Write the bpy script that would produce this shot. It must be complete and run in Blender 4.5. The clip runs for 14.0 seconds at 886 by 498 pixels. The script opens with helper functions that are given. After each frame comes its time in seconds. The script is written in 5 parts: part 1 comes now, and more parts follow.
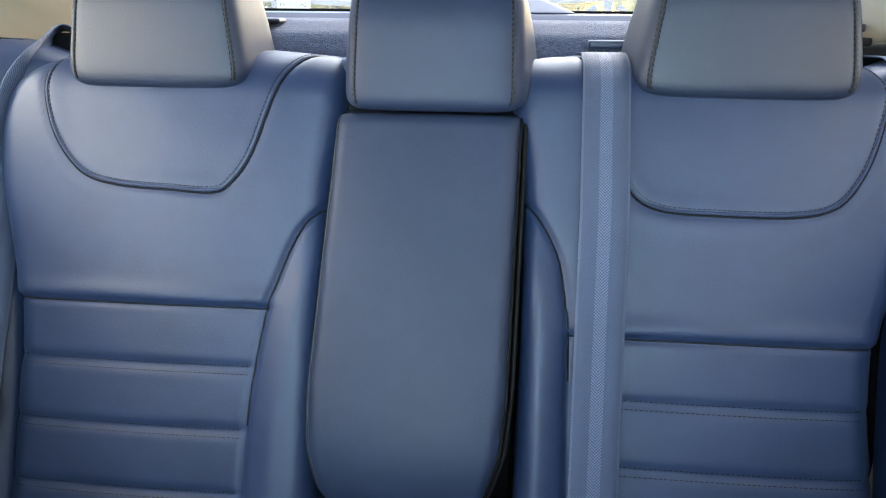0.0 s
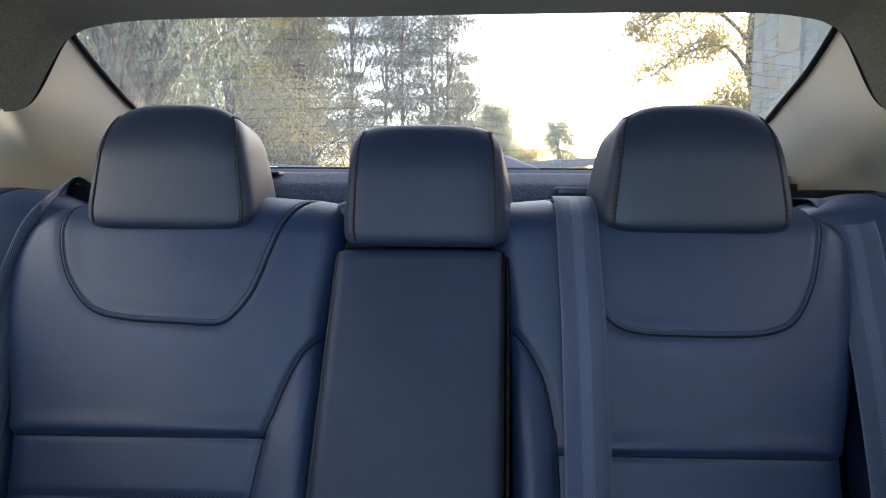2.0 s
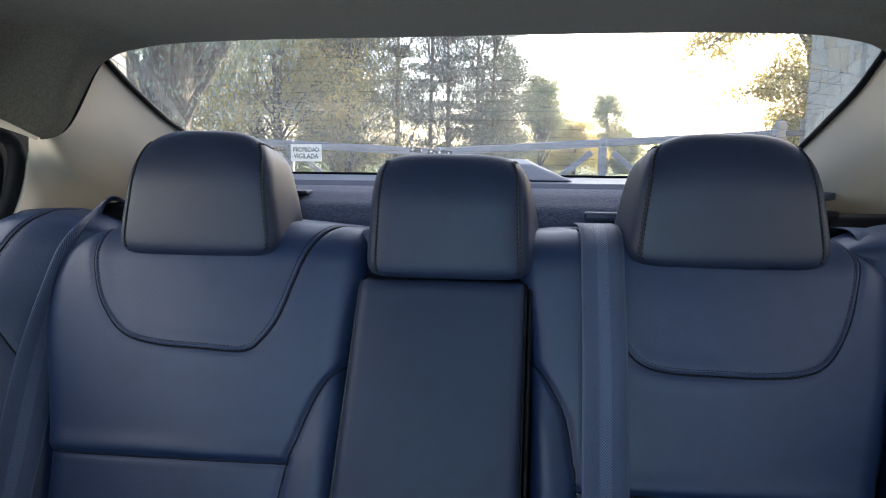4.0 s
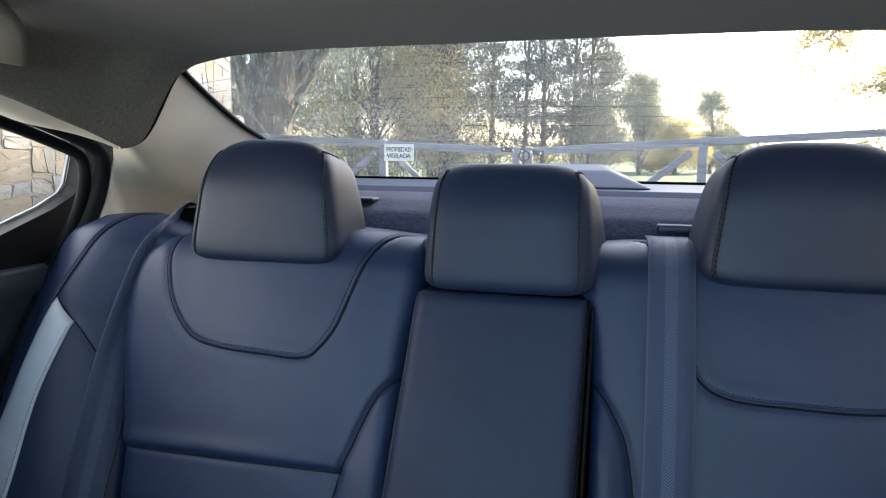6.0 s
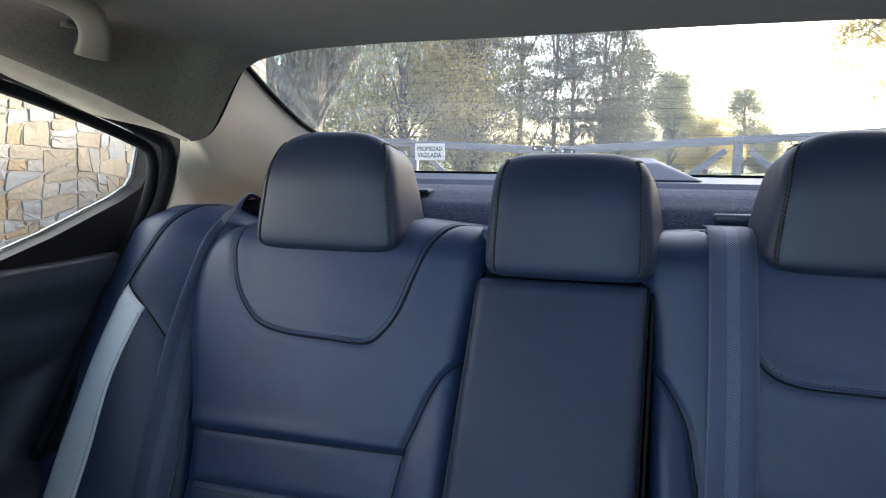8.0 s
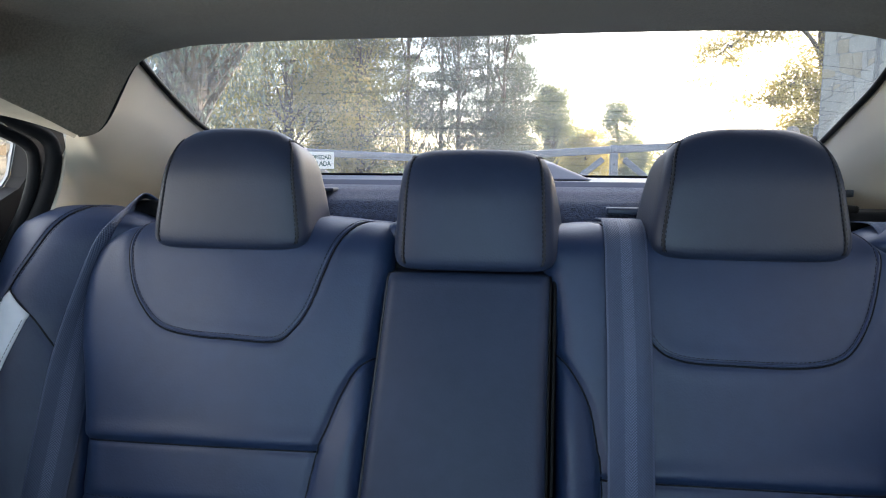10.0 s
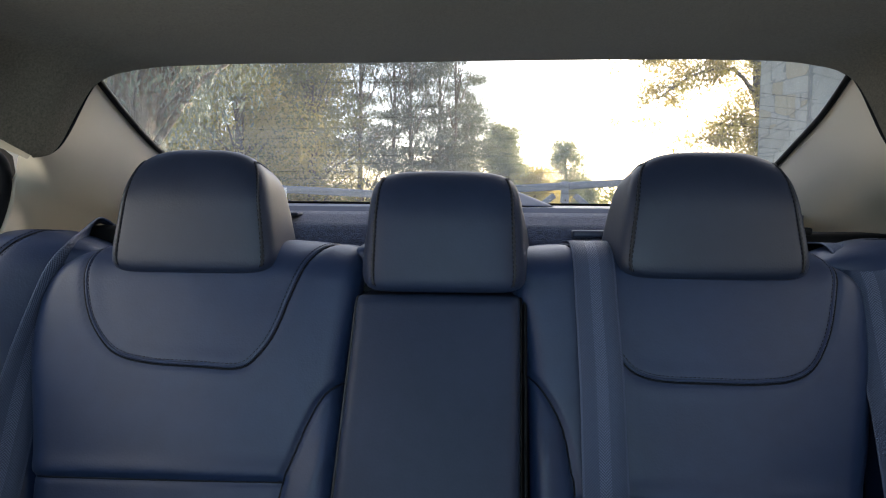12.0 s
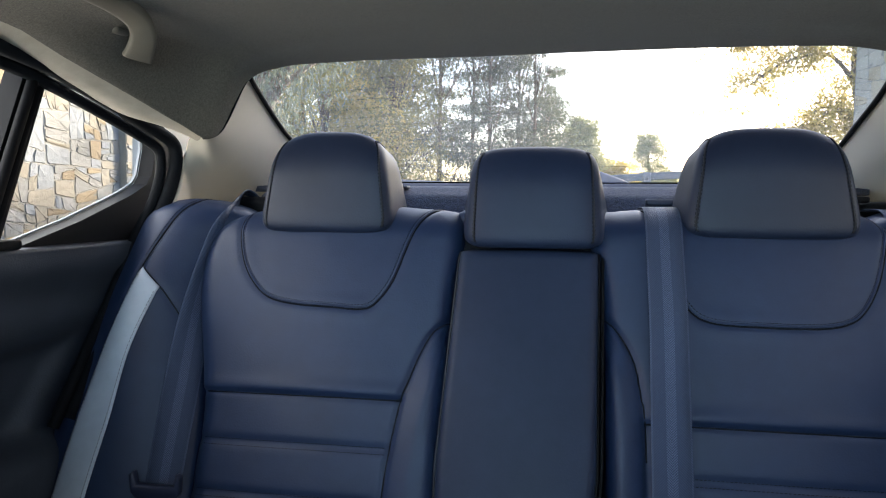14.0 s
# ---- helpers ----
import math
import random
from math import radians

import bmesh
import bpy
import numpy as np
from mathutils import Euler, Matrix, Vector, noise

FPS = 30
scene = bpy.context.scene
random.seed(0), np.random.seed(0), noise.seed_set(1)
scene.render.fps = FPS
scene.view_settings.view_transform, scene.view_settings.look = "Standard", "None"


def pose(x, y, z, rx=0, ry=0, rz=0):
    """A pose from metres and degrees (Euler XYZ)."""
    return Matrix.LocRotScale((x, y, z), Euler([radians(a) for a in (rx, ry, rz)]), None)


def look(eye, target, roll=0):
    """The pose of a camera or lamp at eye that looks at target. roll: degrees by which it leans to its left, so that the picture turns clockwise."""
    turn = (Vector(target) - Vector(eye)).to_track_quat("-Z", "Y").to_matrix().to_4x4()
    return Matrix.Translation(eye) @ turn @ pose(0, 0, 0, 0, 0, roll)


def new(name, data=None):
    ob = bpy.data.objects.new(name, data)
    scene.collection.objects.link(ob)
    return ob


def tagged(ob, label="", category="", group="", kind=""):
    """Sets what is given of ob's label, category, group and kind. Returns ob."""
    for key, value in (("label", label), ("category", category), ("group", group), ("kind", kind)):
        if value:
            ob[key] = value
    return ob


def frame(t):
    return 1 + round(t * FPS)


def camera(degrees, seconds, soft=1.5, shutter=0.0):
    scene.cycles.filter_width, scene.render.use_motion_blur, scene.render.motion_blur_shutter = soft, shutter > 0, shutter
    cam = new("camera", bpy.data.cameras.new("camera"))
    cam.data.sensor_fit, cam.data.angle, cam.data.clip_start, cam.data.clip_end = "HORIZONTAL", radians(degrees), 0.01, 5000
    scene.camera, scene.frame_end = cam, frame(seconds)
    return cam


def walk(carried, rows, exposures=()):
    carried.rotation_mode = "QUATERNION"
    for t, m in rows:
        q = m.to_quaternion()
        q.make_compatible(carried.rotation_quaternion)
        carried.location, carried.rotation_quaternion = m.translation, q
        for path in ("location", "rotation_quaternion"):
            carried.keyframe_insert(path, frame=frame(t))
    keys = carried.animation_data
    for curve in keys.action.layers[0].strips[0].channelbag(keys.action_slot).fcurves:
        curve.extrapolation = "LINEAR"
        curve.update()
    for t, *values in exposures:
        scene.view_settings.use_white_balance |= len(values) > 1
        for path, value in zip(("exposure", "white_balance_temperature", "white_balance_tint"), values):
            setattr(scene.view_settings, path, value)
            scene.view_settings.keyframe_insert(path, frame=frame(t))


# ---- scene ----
cam = camera(66.7, 14.0, soft=1.15)
PATH = [
    (0, (0.062, -0.699, 1.132), (-0.108, 1.186, 0.485), 0.6),
    (0.5, (0.068, -0.725, 1.158), (0.095, 1.172, 0.526), 0.5),
    (1, (0.068, -0.703, 1.15), (0.055, 1.179, 0.474), 0.3),
    (1.5, (0.053, -0.697, 1.116), (0.038, 1.277, 0.794), 0.3),
    (2, (0.032, -0.764, 1.111), (-0.027, 1.227, 0.926), 0.3),
    (2.5, (0.026, -0.804, 1.156), (-0.033, 1.179, 0.905), 1.0),
    (4.8, (0.087, -0.731, 1.187), (-0.168, 1.234, 0.916), 0.6),
    (5, (0.093, -0.731, 1.191), (-0.168, 1.233, 0.918), 0.7),
    (5.5, (0.094, -0.732, 1.191), (-0.193, 1.228, 0.916), 0.8),
    (6, (0.091, -0.724, 1.189), (-0.371, 1.202, 0.915), 0.7),
    (6.5, (0.085, -0.727, 1.187), (-0.404, 1.193, 0.913), 0.7),
    (7, (0.082, -0.728, 1.185), (-0.432, 1.186, 0.912), 0.5),
    (7.5, (0.063, -0.743, 1.179), (-0.452, 1.171, 0.909), 0.7),
    (7.7, (0.06, -0.748, 1.178), (-0.479, 1.158, 0.904), 0.5),
    (9.8, (0.052, -0.766, 1.171), (-0.398, 1.166, 0.917), 0.2),
    (10, (0.039, -0.773, 1.161), (-0.18, 1.2, 0.919), 0.5),
    (10.5, (0.029, -0.768, 1.15), (-0.049, 1.225, 0.998), 0.7),
    (11, (0.027, -0.773, 1.151), (-0.052, 1.221, 1.016), 0.6),
    (11.5, (0.023, -0.766, 1.147), (-0.058, 1.228, 1.01), 0.6),
    (12, (0.019, -0.771, 1.142), (-0.061, 1.223, 1.012), 0.5),
    (12.5, (0.033, -0.785, 1.159), (-0.043, 1.21, 1.033), 0.6),
    (13, (0.038, -0.808, 1.172), (-0.038, 1.187, 1.059), 0.9),
    (13.5, (0.017, -0.903, 1.142), (-0.147, 1.087, 1.023), 0.7),
    (14, (0.01, -0.927, 1.109), (-0.299, 1.044, 0.961), 0.4),
]
walk(cam, [(t, look(eye, aim, roll)) for t, eye, aim, roll in PATH],
     exposures=[(0, 3.89, 7050, 6), (0.5, 3.66, 7700, 9), (1.2, 3.54, 7600, 10), (1.6, 3.12, 7000, 10), (2.0, 2.42, 6600, 10), (2.5, 2.22, 6500, 10), (5.0, 2.31, 6400, 10), (7.7, 2.34, 6400, 10), (10.0, 2.44, 6400, 10), (10.5, 2.27, 6450, 10), (11, 2.09, 6550, 10), (12.0, 1.97, 6750, 10), (12.5, 1.84, 6950, 10), (13.5, 1.9, 6700, 10), (14, 2.31, 6450, 10)])

# ---------------------------------------------------------------- light
SUN_AZ, SUN_EL = 32.0, 22.0          # degrees from straight behind the car towards its right-hand side in view, and up
world = bpy.data.worlds.new("sky")
scene.world = world
world.use_nodes = True
wn, wl = world.node_tree.nodes, world.node_tree.links
sky = wn.new("ShaderNodeTexSky")
sky.sky_type = "NISHITA"
sky.sun_disc = False
sky.sun_elevation, sky.sun_rotation = radians(SUN_EL), radians(SUN_AZ)
sky.dust_density, sky.ozone_density = 1.6, 1.5
wl.new(sky.outputs[0], wn["Background"].inputs[0])
wn["Background"].inputs[1].default_value = 0.15
sun = new("sun", bpy.data.lights.new("sun", "SUN"))
sun.data.energy, sun.data.angle, sun.data.color = 4.5, radians(0.8), (1.0, 0.89, 0.72)
a, e = radians(SUN_AZ), radians(SUN_EL)
sun.matrix_world = look((0, 0, 20), (-math.sin(a) * math.cos(e) * 20, -math.cos(a) * math.cos(e) * 20, 20 - 20 * math.sin(e)))


def window_light(name, place, target, wide, high, watts, colour, spread=180):
    """Daylight of the sky that comes in through an opening of the cabin."""
    ob = new(name, bpy.data.lights.new(name, "AREA"))
    ob.data.shape, ob.data.size, ob.data.size_y, ob.data.energy, ob.data.color = "RECTANGLE", wide, high, watts, colour
    ob.data.spread = radians(spread)
    ob.matrix_world = look(place, target)


window_light("windscreen_daylight", (0, -1.92, 1.19), (0, 0, 1.26), 1.15, 0.36, 0.92, (0.50, 0.76, 1.0), 75)
window_light("rear_window_daylight", (0.66, -0.42, 1.17), (-0.6, -0.30, 1.02), 1.0, 0.24, 0.45, (1.0, 0.97, 0.93))
window_light("rear_window_daylight", (-0.66, -0.42, 1.17), (0.6, -0.30, 1.04), 1.0, 0.24, 1.02, (1.0, 0.96, 0.90))
window_light("rear_glass_daylight", (0, 0.44, 1.47), (0, 0.30, 1.0), 1.05, 0.36, 0.66, (0.96, 0.97, 1.0), 170)
window_light("front_window_daylight", (-0.58, -1.42, 1.16), (0.5, -0.1, 0.85), 0.62, 0.28, 0.32, (0.66, 0.81, 1.0), 90)
window_light("front_window_daylight", (0.58, -1.42, 1.16), (-0.5, -0.1, 0.8), 0.62, 0.28, 0.20, (0.68, 0.84, 1.0), 90)


# ---------------------------------------------------------------- materials
def nodes_of(name):
    m = bpy.data.materials.new(name)
    m.use_nodes = True
    t = m.node_tree
    return m, t.nodes, t.links, t.nodes["Principled BSDF"]


def surface(name, dark, light, rough=0.6, coarse=8.0, fine=300.0, bump=0.15, depth=0.001, metal=0.0,
            spec=0.5, sheen=0.0, pebble=0.0, per_object=0.0, per_island=0.0, stretch=None):
    """A procedural surface: two scales of colour variation, varied gloss and fine relief."""
    m, n, l, p = nodes_of(name)
    co = n.new("ShaderNodeTexCoord")
    big = n.new("ShaderNodeTexNoise")
    big.inputs["Scale"].default_value, big.inputs["Detail"].default_value = coarse, 5.0
    small = n.new("ShaderNodeTexNoise")
    small.inputs["Scale"].default_value, small.inputs["Detail"].default_value = fine, 3.0
    where = co.outputs["Object"]
    if stretch:
        mp = n.new("ShaderNodeMapping")
        mp.inputs["Scale"].default_value = stretch
        l.new(where, mp.inputs["Vector"])
        where = mp.outputs[0]
    l.new(where, big.inputs["Vector"])
    l.new(where, small.inputs["Vector"])
    add = n.new("ShaderNodeMath")
    add.operation = "MULTIPLY_ADD"
    l.new(small.outputs[0], add.inputs[0])
    add.inputs[1].default_value = 0.35
    l.new(big.outputs[0], add.inputs[2])
    value = add.outputs[0]
    if per_object or per_island:
        src = n.new("ShaderNodeObjectInfo").outputs["Random"] if per_object else n.new("ShaderNodeNewGeometry").outputs["Random Per Island"]
        more = n.new("ShaderNodeMath")
        more.operation = "MULTIPLY_ADD"
        l.new(src, more.inputs[0])
        more.inputs[1].default_value = per_object or per_island
        l.new(value, more.inputs[2])
        value = more.outputs[0]
    ramp = n.new("ShaderNodeMapRange")
    ramp.inputs[1].default_value, ramp.inputs[2].default_value = 0.4, 0.95 + per_object + per_island
    l.new(value, ramp.inputs[0])
    mix = n.new("ShaderNodeMix")
    mix.data_type = "RGBA"
    mix.inputs[6].default_value, mix.inputs[7].default_value = (*dark, 1), (*light, 1)
    l.new(ramp.outputs[0], mix.inputs[0])
    l.new(mix.outputs[2], p.inputs["Base Color"])
    gloss = n.new("ShaderNodeMapRange")
    gloss.inputs[3].default_value, gloss.inputs[4].default_value = rough - 0.06, rough + 0.08
    l.new(big.outputs[0], gloss.inputs[0])
    l.new(gloss.outputs[0], p.inputs["Roughness"])
    p.inputs["Metallic"].default_value = metal
    p.inputs["Specular IOR Level"].default_value = spec
    p.inputs["Sheen Weight"].default_value = sheen
    b = n.new("ShaderNodeBump")
    b.inputs["Strength"].default_value, b.inputs["Distance"].default_value = bump, depth
    relief = small.outputs[0]
    if pebble:
        v = n.new("ShaderNodeTexVoronoi")
        v.feature = "SMOOTH_F1"
        v.inputs["Scale"].default_value = pebble
        l.new(co.outputs["Object"], v.inputs["Vector"])
        relief = v.outputs["Distance"]
    l.new(relief, b.inputs["Height"])
    l.new(b.outputs[0], p.inputs["Normal"])
    return m


LEATHER = surface("navy_black_leather", (0.0098, 0.0198, 0.0530), (0.0152, 0.0290, 0.0730), rough=0.49, spec=0.42, coarse=9, fine=60, bump=0.22, depth=0.0005, pebble=480)
LEATHER_GREY = surface("charcoal_grey_leather", (0.0083, 0.0140, 0.032), (0.0130, 0.0205, 0.045), rough=0.50, spec=0.42, coarse=9, fine=60, bump=0.22, depth=0.0005, pebble=480)
# the same leather with tone and gloss cut, for shade on the middle parts
LEATHER_SHADED = surface("shaded_centre_leather", (0.0096, 0.0162, 0.0375), (0.0152, 0.0242, 0.0530), rough=0.52, spec=0.30, coarse=9, fine=60, bump=0.22, depth=0.0005, pebble=480)
LEATHER_DARK = surface("charcoal_leather", (0.010, 0.012, 0.017), (0.018, 0.020, 0.027), rough=0.6, spec=0.3, coarse=9, fine=60, bump=0.12, depth=0.0004, pebble=560)
LEATHER_PALE = surface("pale_grey_leather", (0.48, 0.53, 0.61), (0.60, 0.645, 0.72), rough=0.42, coarse=10, fine=80, bump=0.10, depth=0.0004, pebble=560)
THREAD = surface("dark_thread", (0.006, 0.007, 0.010), (0.012, 0.013, 0.018), rough=0.85, fine=900, bump=0.3, spec=0.12)
THREAD_PALE = surface("grey_thread", (0.10, 0.11, 0.13), (0.16, 0.17, 0.19), rough=0.7, fine=900, bump=0.3)
CREAM = surface("cream_trim", (0.52, 0.470, 0.375), (0.58, 0.525, 0.425), spec=0.6, rough=0.36, coarse=6, fine=700, bump=0.2, depth=0.0004)
# headliner cloth in a paler copy, for window light on its lower roll
LINER_LIT = surface("lightened_liner_cloth", (0.27, 0.240, 0.190), (0.35, 0.312, 0.250), rough=0.8, coarse=60, fine=700, bump=0.3, depth=0.0005)
LINER = surface("headliner_cloth", (0.052, 0.0455, 0.034), (0.122, 0.107, 0.080), rough=0.95, coarse=420, fine=900, bump=0.6, depth=0.0008, sheen=0.1)
HANDLE = surface("greige_plastic", (0.085, 0.073, 0.053), (0.112, 0.097, 0.071), rough=0.65, coarse=9, fine=600, bump=0.3, depth=0.0005)
FELT = surface("shelf_felt", (0.006, 0.009, 0.024), (0.045, 0.055, 0.105), rough=0.97, coarse=230, fine=600, bump=0.9, depth=0.002, sheen=0.12)
BLACK = surface("black_plastic", (0.0035, 0.0035, 0.004), (0.007, 0.007, 0.008), spec=0.10, rough=0.55, coarse=12, fine=600, bump=0.25, depth=0.0004)
RUBBER = surface("black_rubber", (0.0035, 0.004, 0.005), (0.007, 0.008, 0.010), spec=0.12, rough=0.8, coarse=20, fine=500, bump=0.2)
DOORSKIN = surface("black_door_trim", (0.022, 0.027, 0.038), (0.045, 0.054, 0.072), spec=0.4, rough=0.6, coarse=10, fine=420, bump=0.5, depth=0.0006)
GREYPLASTIC = surface("blue_grey_plastic", (0.013, 0.018, 0.042), (0.021, 0.028, 0.060), rough=0.5, coarse=12, fine=500, bump=0.2, depth=0.0004)
PALEPLASTIC = surface("silver_grey_plastic", (0.022, 0.028, 0.052), (0.032, 0.040, 0.070), rough=0.5, coarse=10, fine=500, bump=0.1, depth=0.0003)
CHROME = surface("chrome", (0.7, 0.7, 0.7), (0.85, 0.85, 0.85), rough=0.18, metal=1.0, bump=0.03)
ALU = surface("brushed_window_moulding", (0.14, 0.15, 0.165), (0.22, 0.23, 0.25), rough=0.5, metal=0.3, bump=0.05)
PAINT = surface("grey_car_paint", (0.20, 0.21, 0.22), (0.24, 0.25, 0.26), rough=0.3, bump=0.02)
CARPET = surface("dark_carpet", (0.02, 0.02, 0.022), (0.05, 0.05, 0.055), rough=0.97, coarse=60, fine=500, bump=0.8, depth=0.002)
STONE = surface("pale_field_stone", (0.178, 0.173, 0.166), (0.278, 0.271, 0.259), rough=0.9, coarse=6, fine=45, bump=0.5, depth=0.006, per_object=0.6)
STONE_TAN = surface("tan_field_stone", (0.172, 0.127, 0.082), (0.278, 0.216, 0.139), rough=0.9, coarse=7, fine=45, bump=0.5, depth=0.006, per_object=0.6)
STONE_CREAM = surface("cream_field_stone", (0.190, 0.166, 0.133), (0.278, 0.247, 0.200), rough=0.9, coarse=6, fine=45, bump=0.5, depth=0.006, per_object=0.6)
STONE_GREY = surface("grey_field_stone", (0.168, 0.175, 0.187), (0.259, 0.271, 0.286), rough=0.9, coarse=5, fine=45, bump=0.5, depth=0.006, per_object=0.3)
# pillar stone with its colour raised to offset the shade on those faces
STONE_LIFTED = surface("lifted_pale_stone", (0.33, 0.300, 0.255), (0.46, 0.420, 0.360), rough=0.9, coarse=6, fine=45, bump=0.6, depth=0.010, per_object=0.35)
STONE_LIFTED_BUFF = surface("lifted_buff_stone", (0.33, 0.270, 0.190), (0.45, 0.375, 0.275), rough=0.9, coarse=6, fine=45, bump=0.6, depth=0.010, per_object=0.35)
MORTAR = surface("stone_joint", (0.21, 0.197, 0.175), (0.31, 0.292, 0.262), rough=0.95, coarse=12, fine=120, bump=0.7, depth=0.01)
GATEWOOD = surface("weathered_grey_timber", (0.13, 0.14, 0.16), (0.26, 0.27, 0.29), rough=0.8, coarse=14, fine=90, bump=0.5, depth=0.004, stretch=(0.12, 1, 1))
POSTWOOD = surface("old_timber_post", (0.14, 0.12, 0.10), (0.33, 0.30, 0.26), rough=0.9, coarse=12, fine=70, bump=0.7, depth=0.01, stretch=(1, 1, 0.15))
IRON = surface("dark_iron", (0.05, 0.05, 0.055), (0.09, 0.09, 0.095), rough=0.5, metal=0.7, bump=0.2)
SIGNWHITE = surface("white_sign_board", (0.66, 0.67, 0.65), (0.78, 0.78, 0.76), rough=0.5, bump=0.05)
SIGNINK = surface("dark_green_ink", (0.02, 0.06, 0.05), (0.03, 0.08, 0.065), rough=0.6, bump=0.02)
BARK = surface("grey_brown_bark", (0.050, 0.038, 0.030), (0.165, 0.130, 0.100), rough=0.95, coarse=7, fine=26, bump=1.0, depth=0.05, stretch=(1, 1, 0.12))
BARK_PALE = surface("pale_gum_bark", (0.18, 0.14, 0.11), (0.38, 0.33, 0.28), rough=0.9, coarse=2, fine=30, bump=0.6, depth=0.02)
GRASS = surface("mown_grass", (0.05, 0.085, 0.02), (0.12, 0.16, 0.04), rough=0.95, coarse=0.6, fine=25, bump=0.8, depth=0.03)
DRIVE = surface("gravel_drive", (0.20, 0.17, 0.13), (0.34, 0.30, 0.24), rough=0.95, coarse=1.5, fine=60, bump=0.8, depth=0.02)


def leaf_material(name, dark, light, through_colour, share=0.35):
    m = surface(name, dark, light, rough=0.6, coarse=0.9, fine=6, bump=0.1, per_island=0.85)
    n, l = m.node_tree.nodes, m.node_tree.links
    p = n["Principled BSDF"]
    t = n.new("ShaderNodeBsdfTranslucent")
    t.inputs[0].default_value = (*through_colour, 1)
    mix = n.new("ShaderNodeMixShader")
    mix.inputs[0].default_value = share
    l.new(p.outputs[0], mix.inputs[1])
    l.new(t.outputs[0], mix.inputs[2])
    l.new(mix.outputs[0], n["Material Output"].inputs[0])
    return m


LEAF_GREEN = leaf_material("olive_leaves", (0.040, 0.044, 0.020), (0.135, 0.135, 0.056), (0.26, 0.25, 0.08))
# sunlit patches put into leaf colour; plain yellow foliage on the autumn tree
LEAF_YELLOW = leaf_material("yellow_sunlit_leaves", (0.11, 0.095, 0.03), (0.33, 0.26, 0.08), (0.50, 0.39, 0.11))
LEAF_GOLD = leaf_material("golden_leaves", (0.22, 0.17, 0.05), (0.46, 0.36, 0.11), (0.72, 0.57, 0.18), 0.5)
# olive leaves paled in colour to stand in for haze over the distance
LEAF_FAR = leaf_material("hazed_olive_leaves", (0.13, 0.14, 0.085), (0.28, 0.29, 0.165), (0.36, 0.36, 0.17), 0.35)
LEAF_BLUE = leaf_material("blue_green_gum_leaves", (0.040, 0.054, 0.047), (0.125, 0.150, 0.130), (0.18, 0.21, 0.14), 0.25)
LEAF_PINE = leaf_material("dark_pine_needles", (0.040, 0.050, 0.040), (0.10, 0.115, 0.085), (0.16, 0.17, 0.10), 0.2)


def glass_material(name, tint, dust=0.0):
    m, n, l, p = nodes_of(name)
    clear = n.new("ShaderNodeBsdfTransparent")
    clear.inputs[0].default_value = (*tint, 1)
    shine = n.new("ShaderNodeBsdfGlossy")
    shine.inputs["Roughness"].default_value = 0.02
    fres = n.new("ShaderNodeFresnel")
    fres.inputs[0].default_value = 1.45
    mix = n.new("ShaderNodeMixShader")
    l.new(fres.outputs[0], mix.inputs[0])
    l.new(clear.outputs[0], mix.inputs[1])
    l.new(shine.outputs[0], mix.inputs[2])
    if dust:          # a thin film of dust that scatters daylight; its veil also emulates glare
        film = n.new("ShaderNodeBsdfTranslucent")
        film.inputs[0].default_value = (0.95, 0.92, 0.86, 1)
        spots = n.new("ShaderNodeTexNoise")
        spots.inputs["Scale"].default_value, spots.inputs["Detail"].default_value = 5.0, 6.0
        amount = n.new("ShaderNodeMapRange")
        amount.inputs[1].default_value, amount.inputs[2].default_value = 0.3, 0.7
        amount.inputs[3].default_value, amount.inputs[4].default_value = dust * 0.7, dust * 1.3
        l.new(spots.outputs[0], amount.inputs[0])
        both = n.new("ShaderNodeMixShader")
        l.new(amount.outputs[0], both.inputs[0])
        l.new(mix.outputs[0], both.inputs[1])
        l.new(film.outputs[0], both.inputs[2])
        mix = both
    l.new(mix.outputs[0], n["Material Output"].inputs[0])
    return m


GLASS = glass_material("clear_car_glass", (0.92, 0.93, 0.92))
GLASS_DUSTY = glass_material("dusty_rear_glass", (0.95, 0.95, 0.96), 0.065)


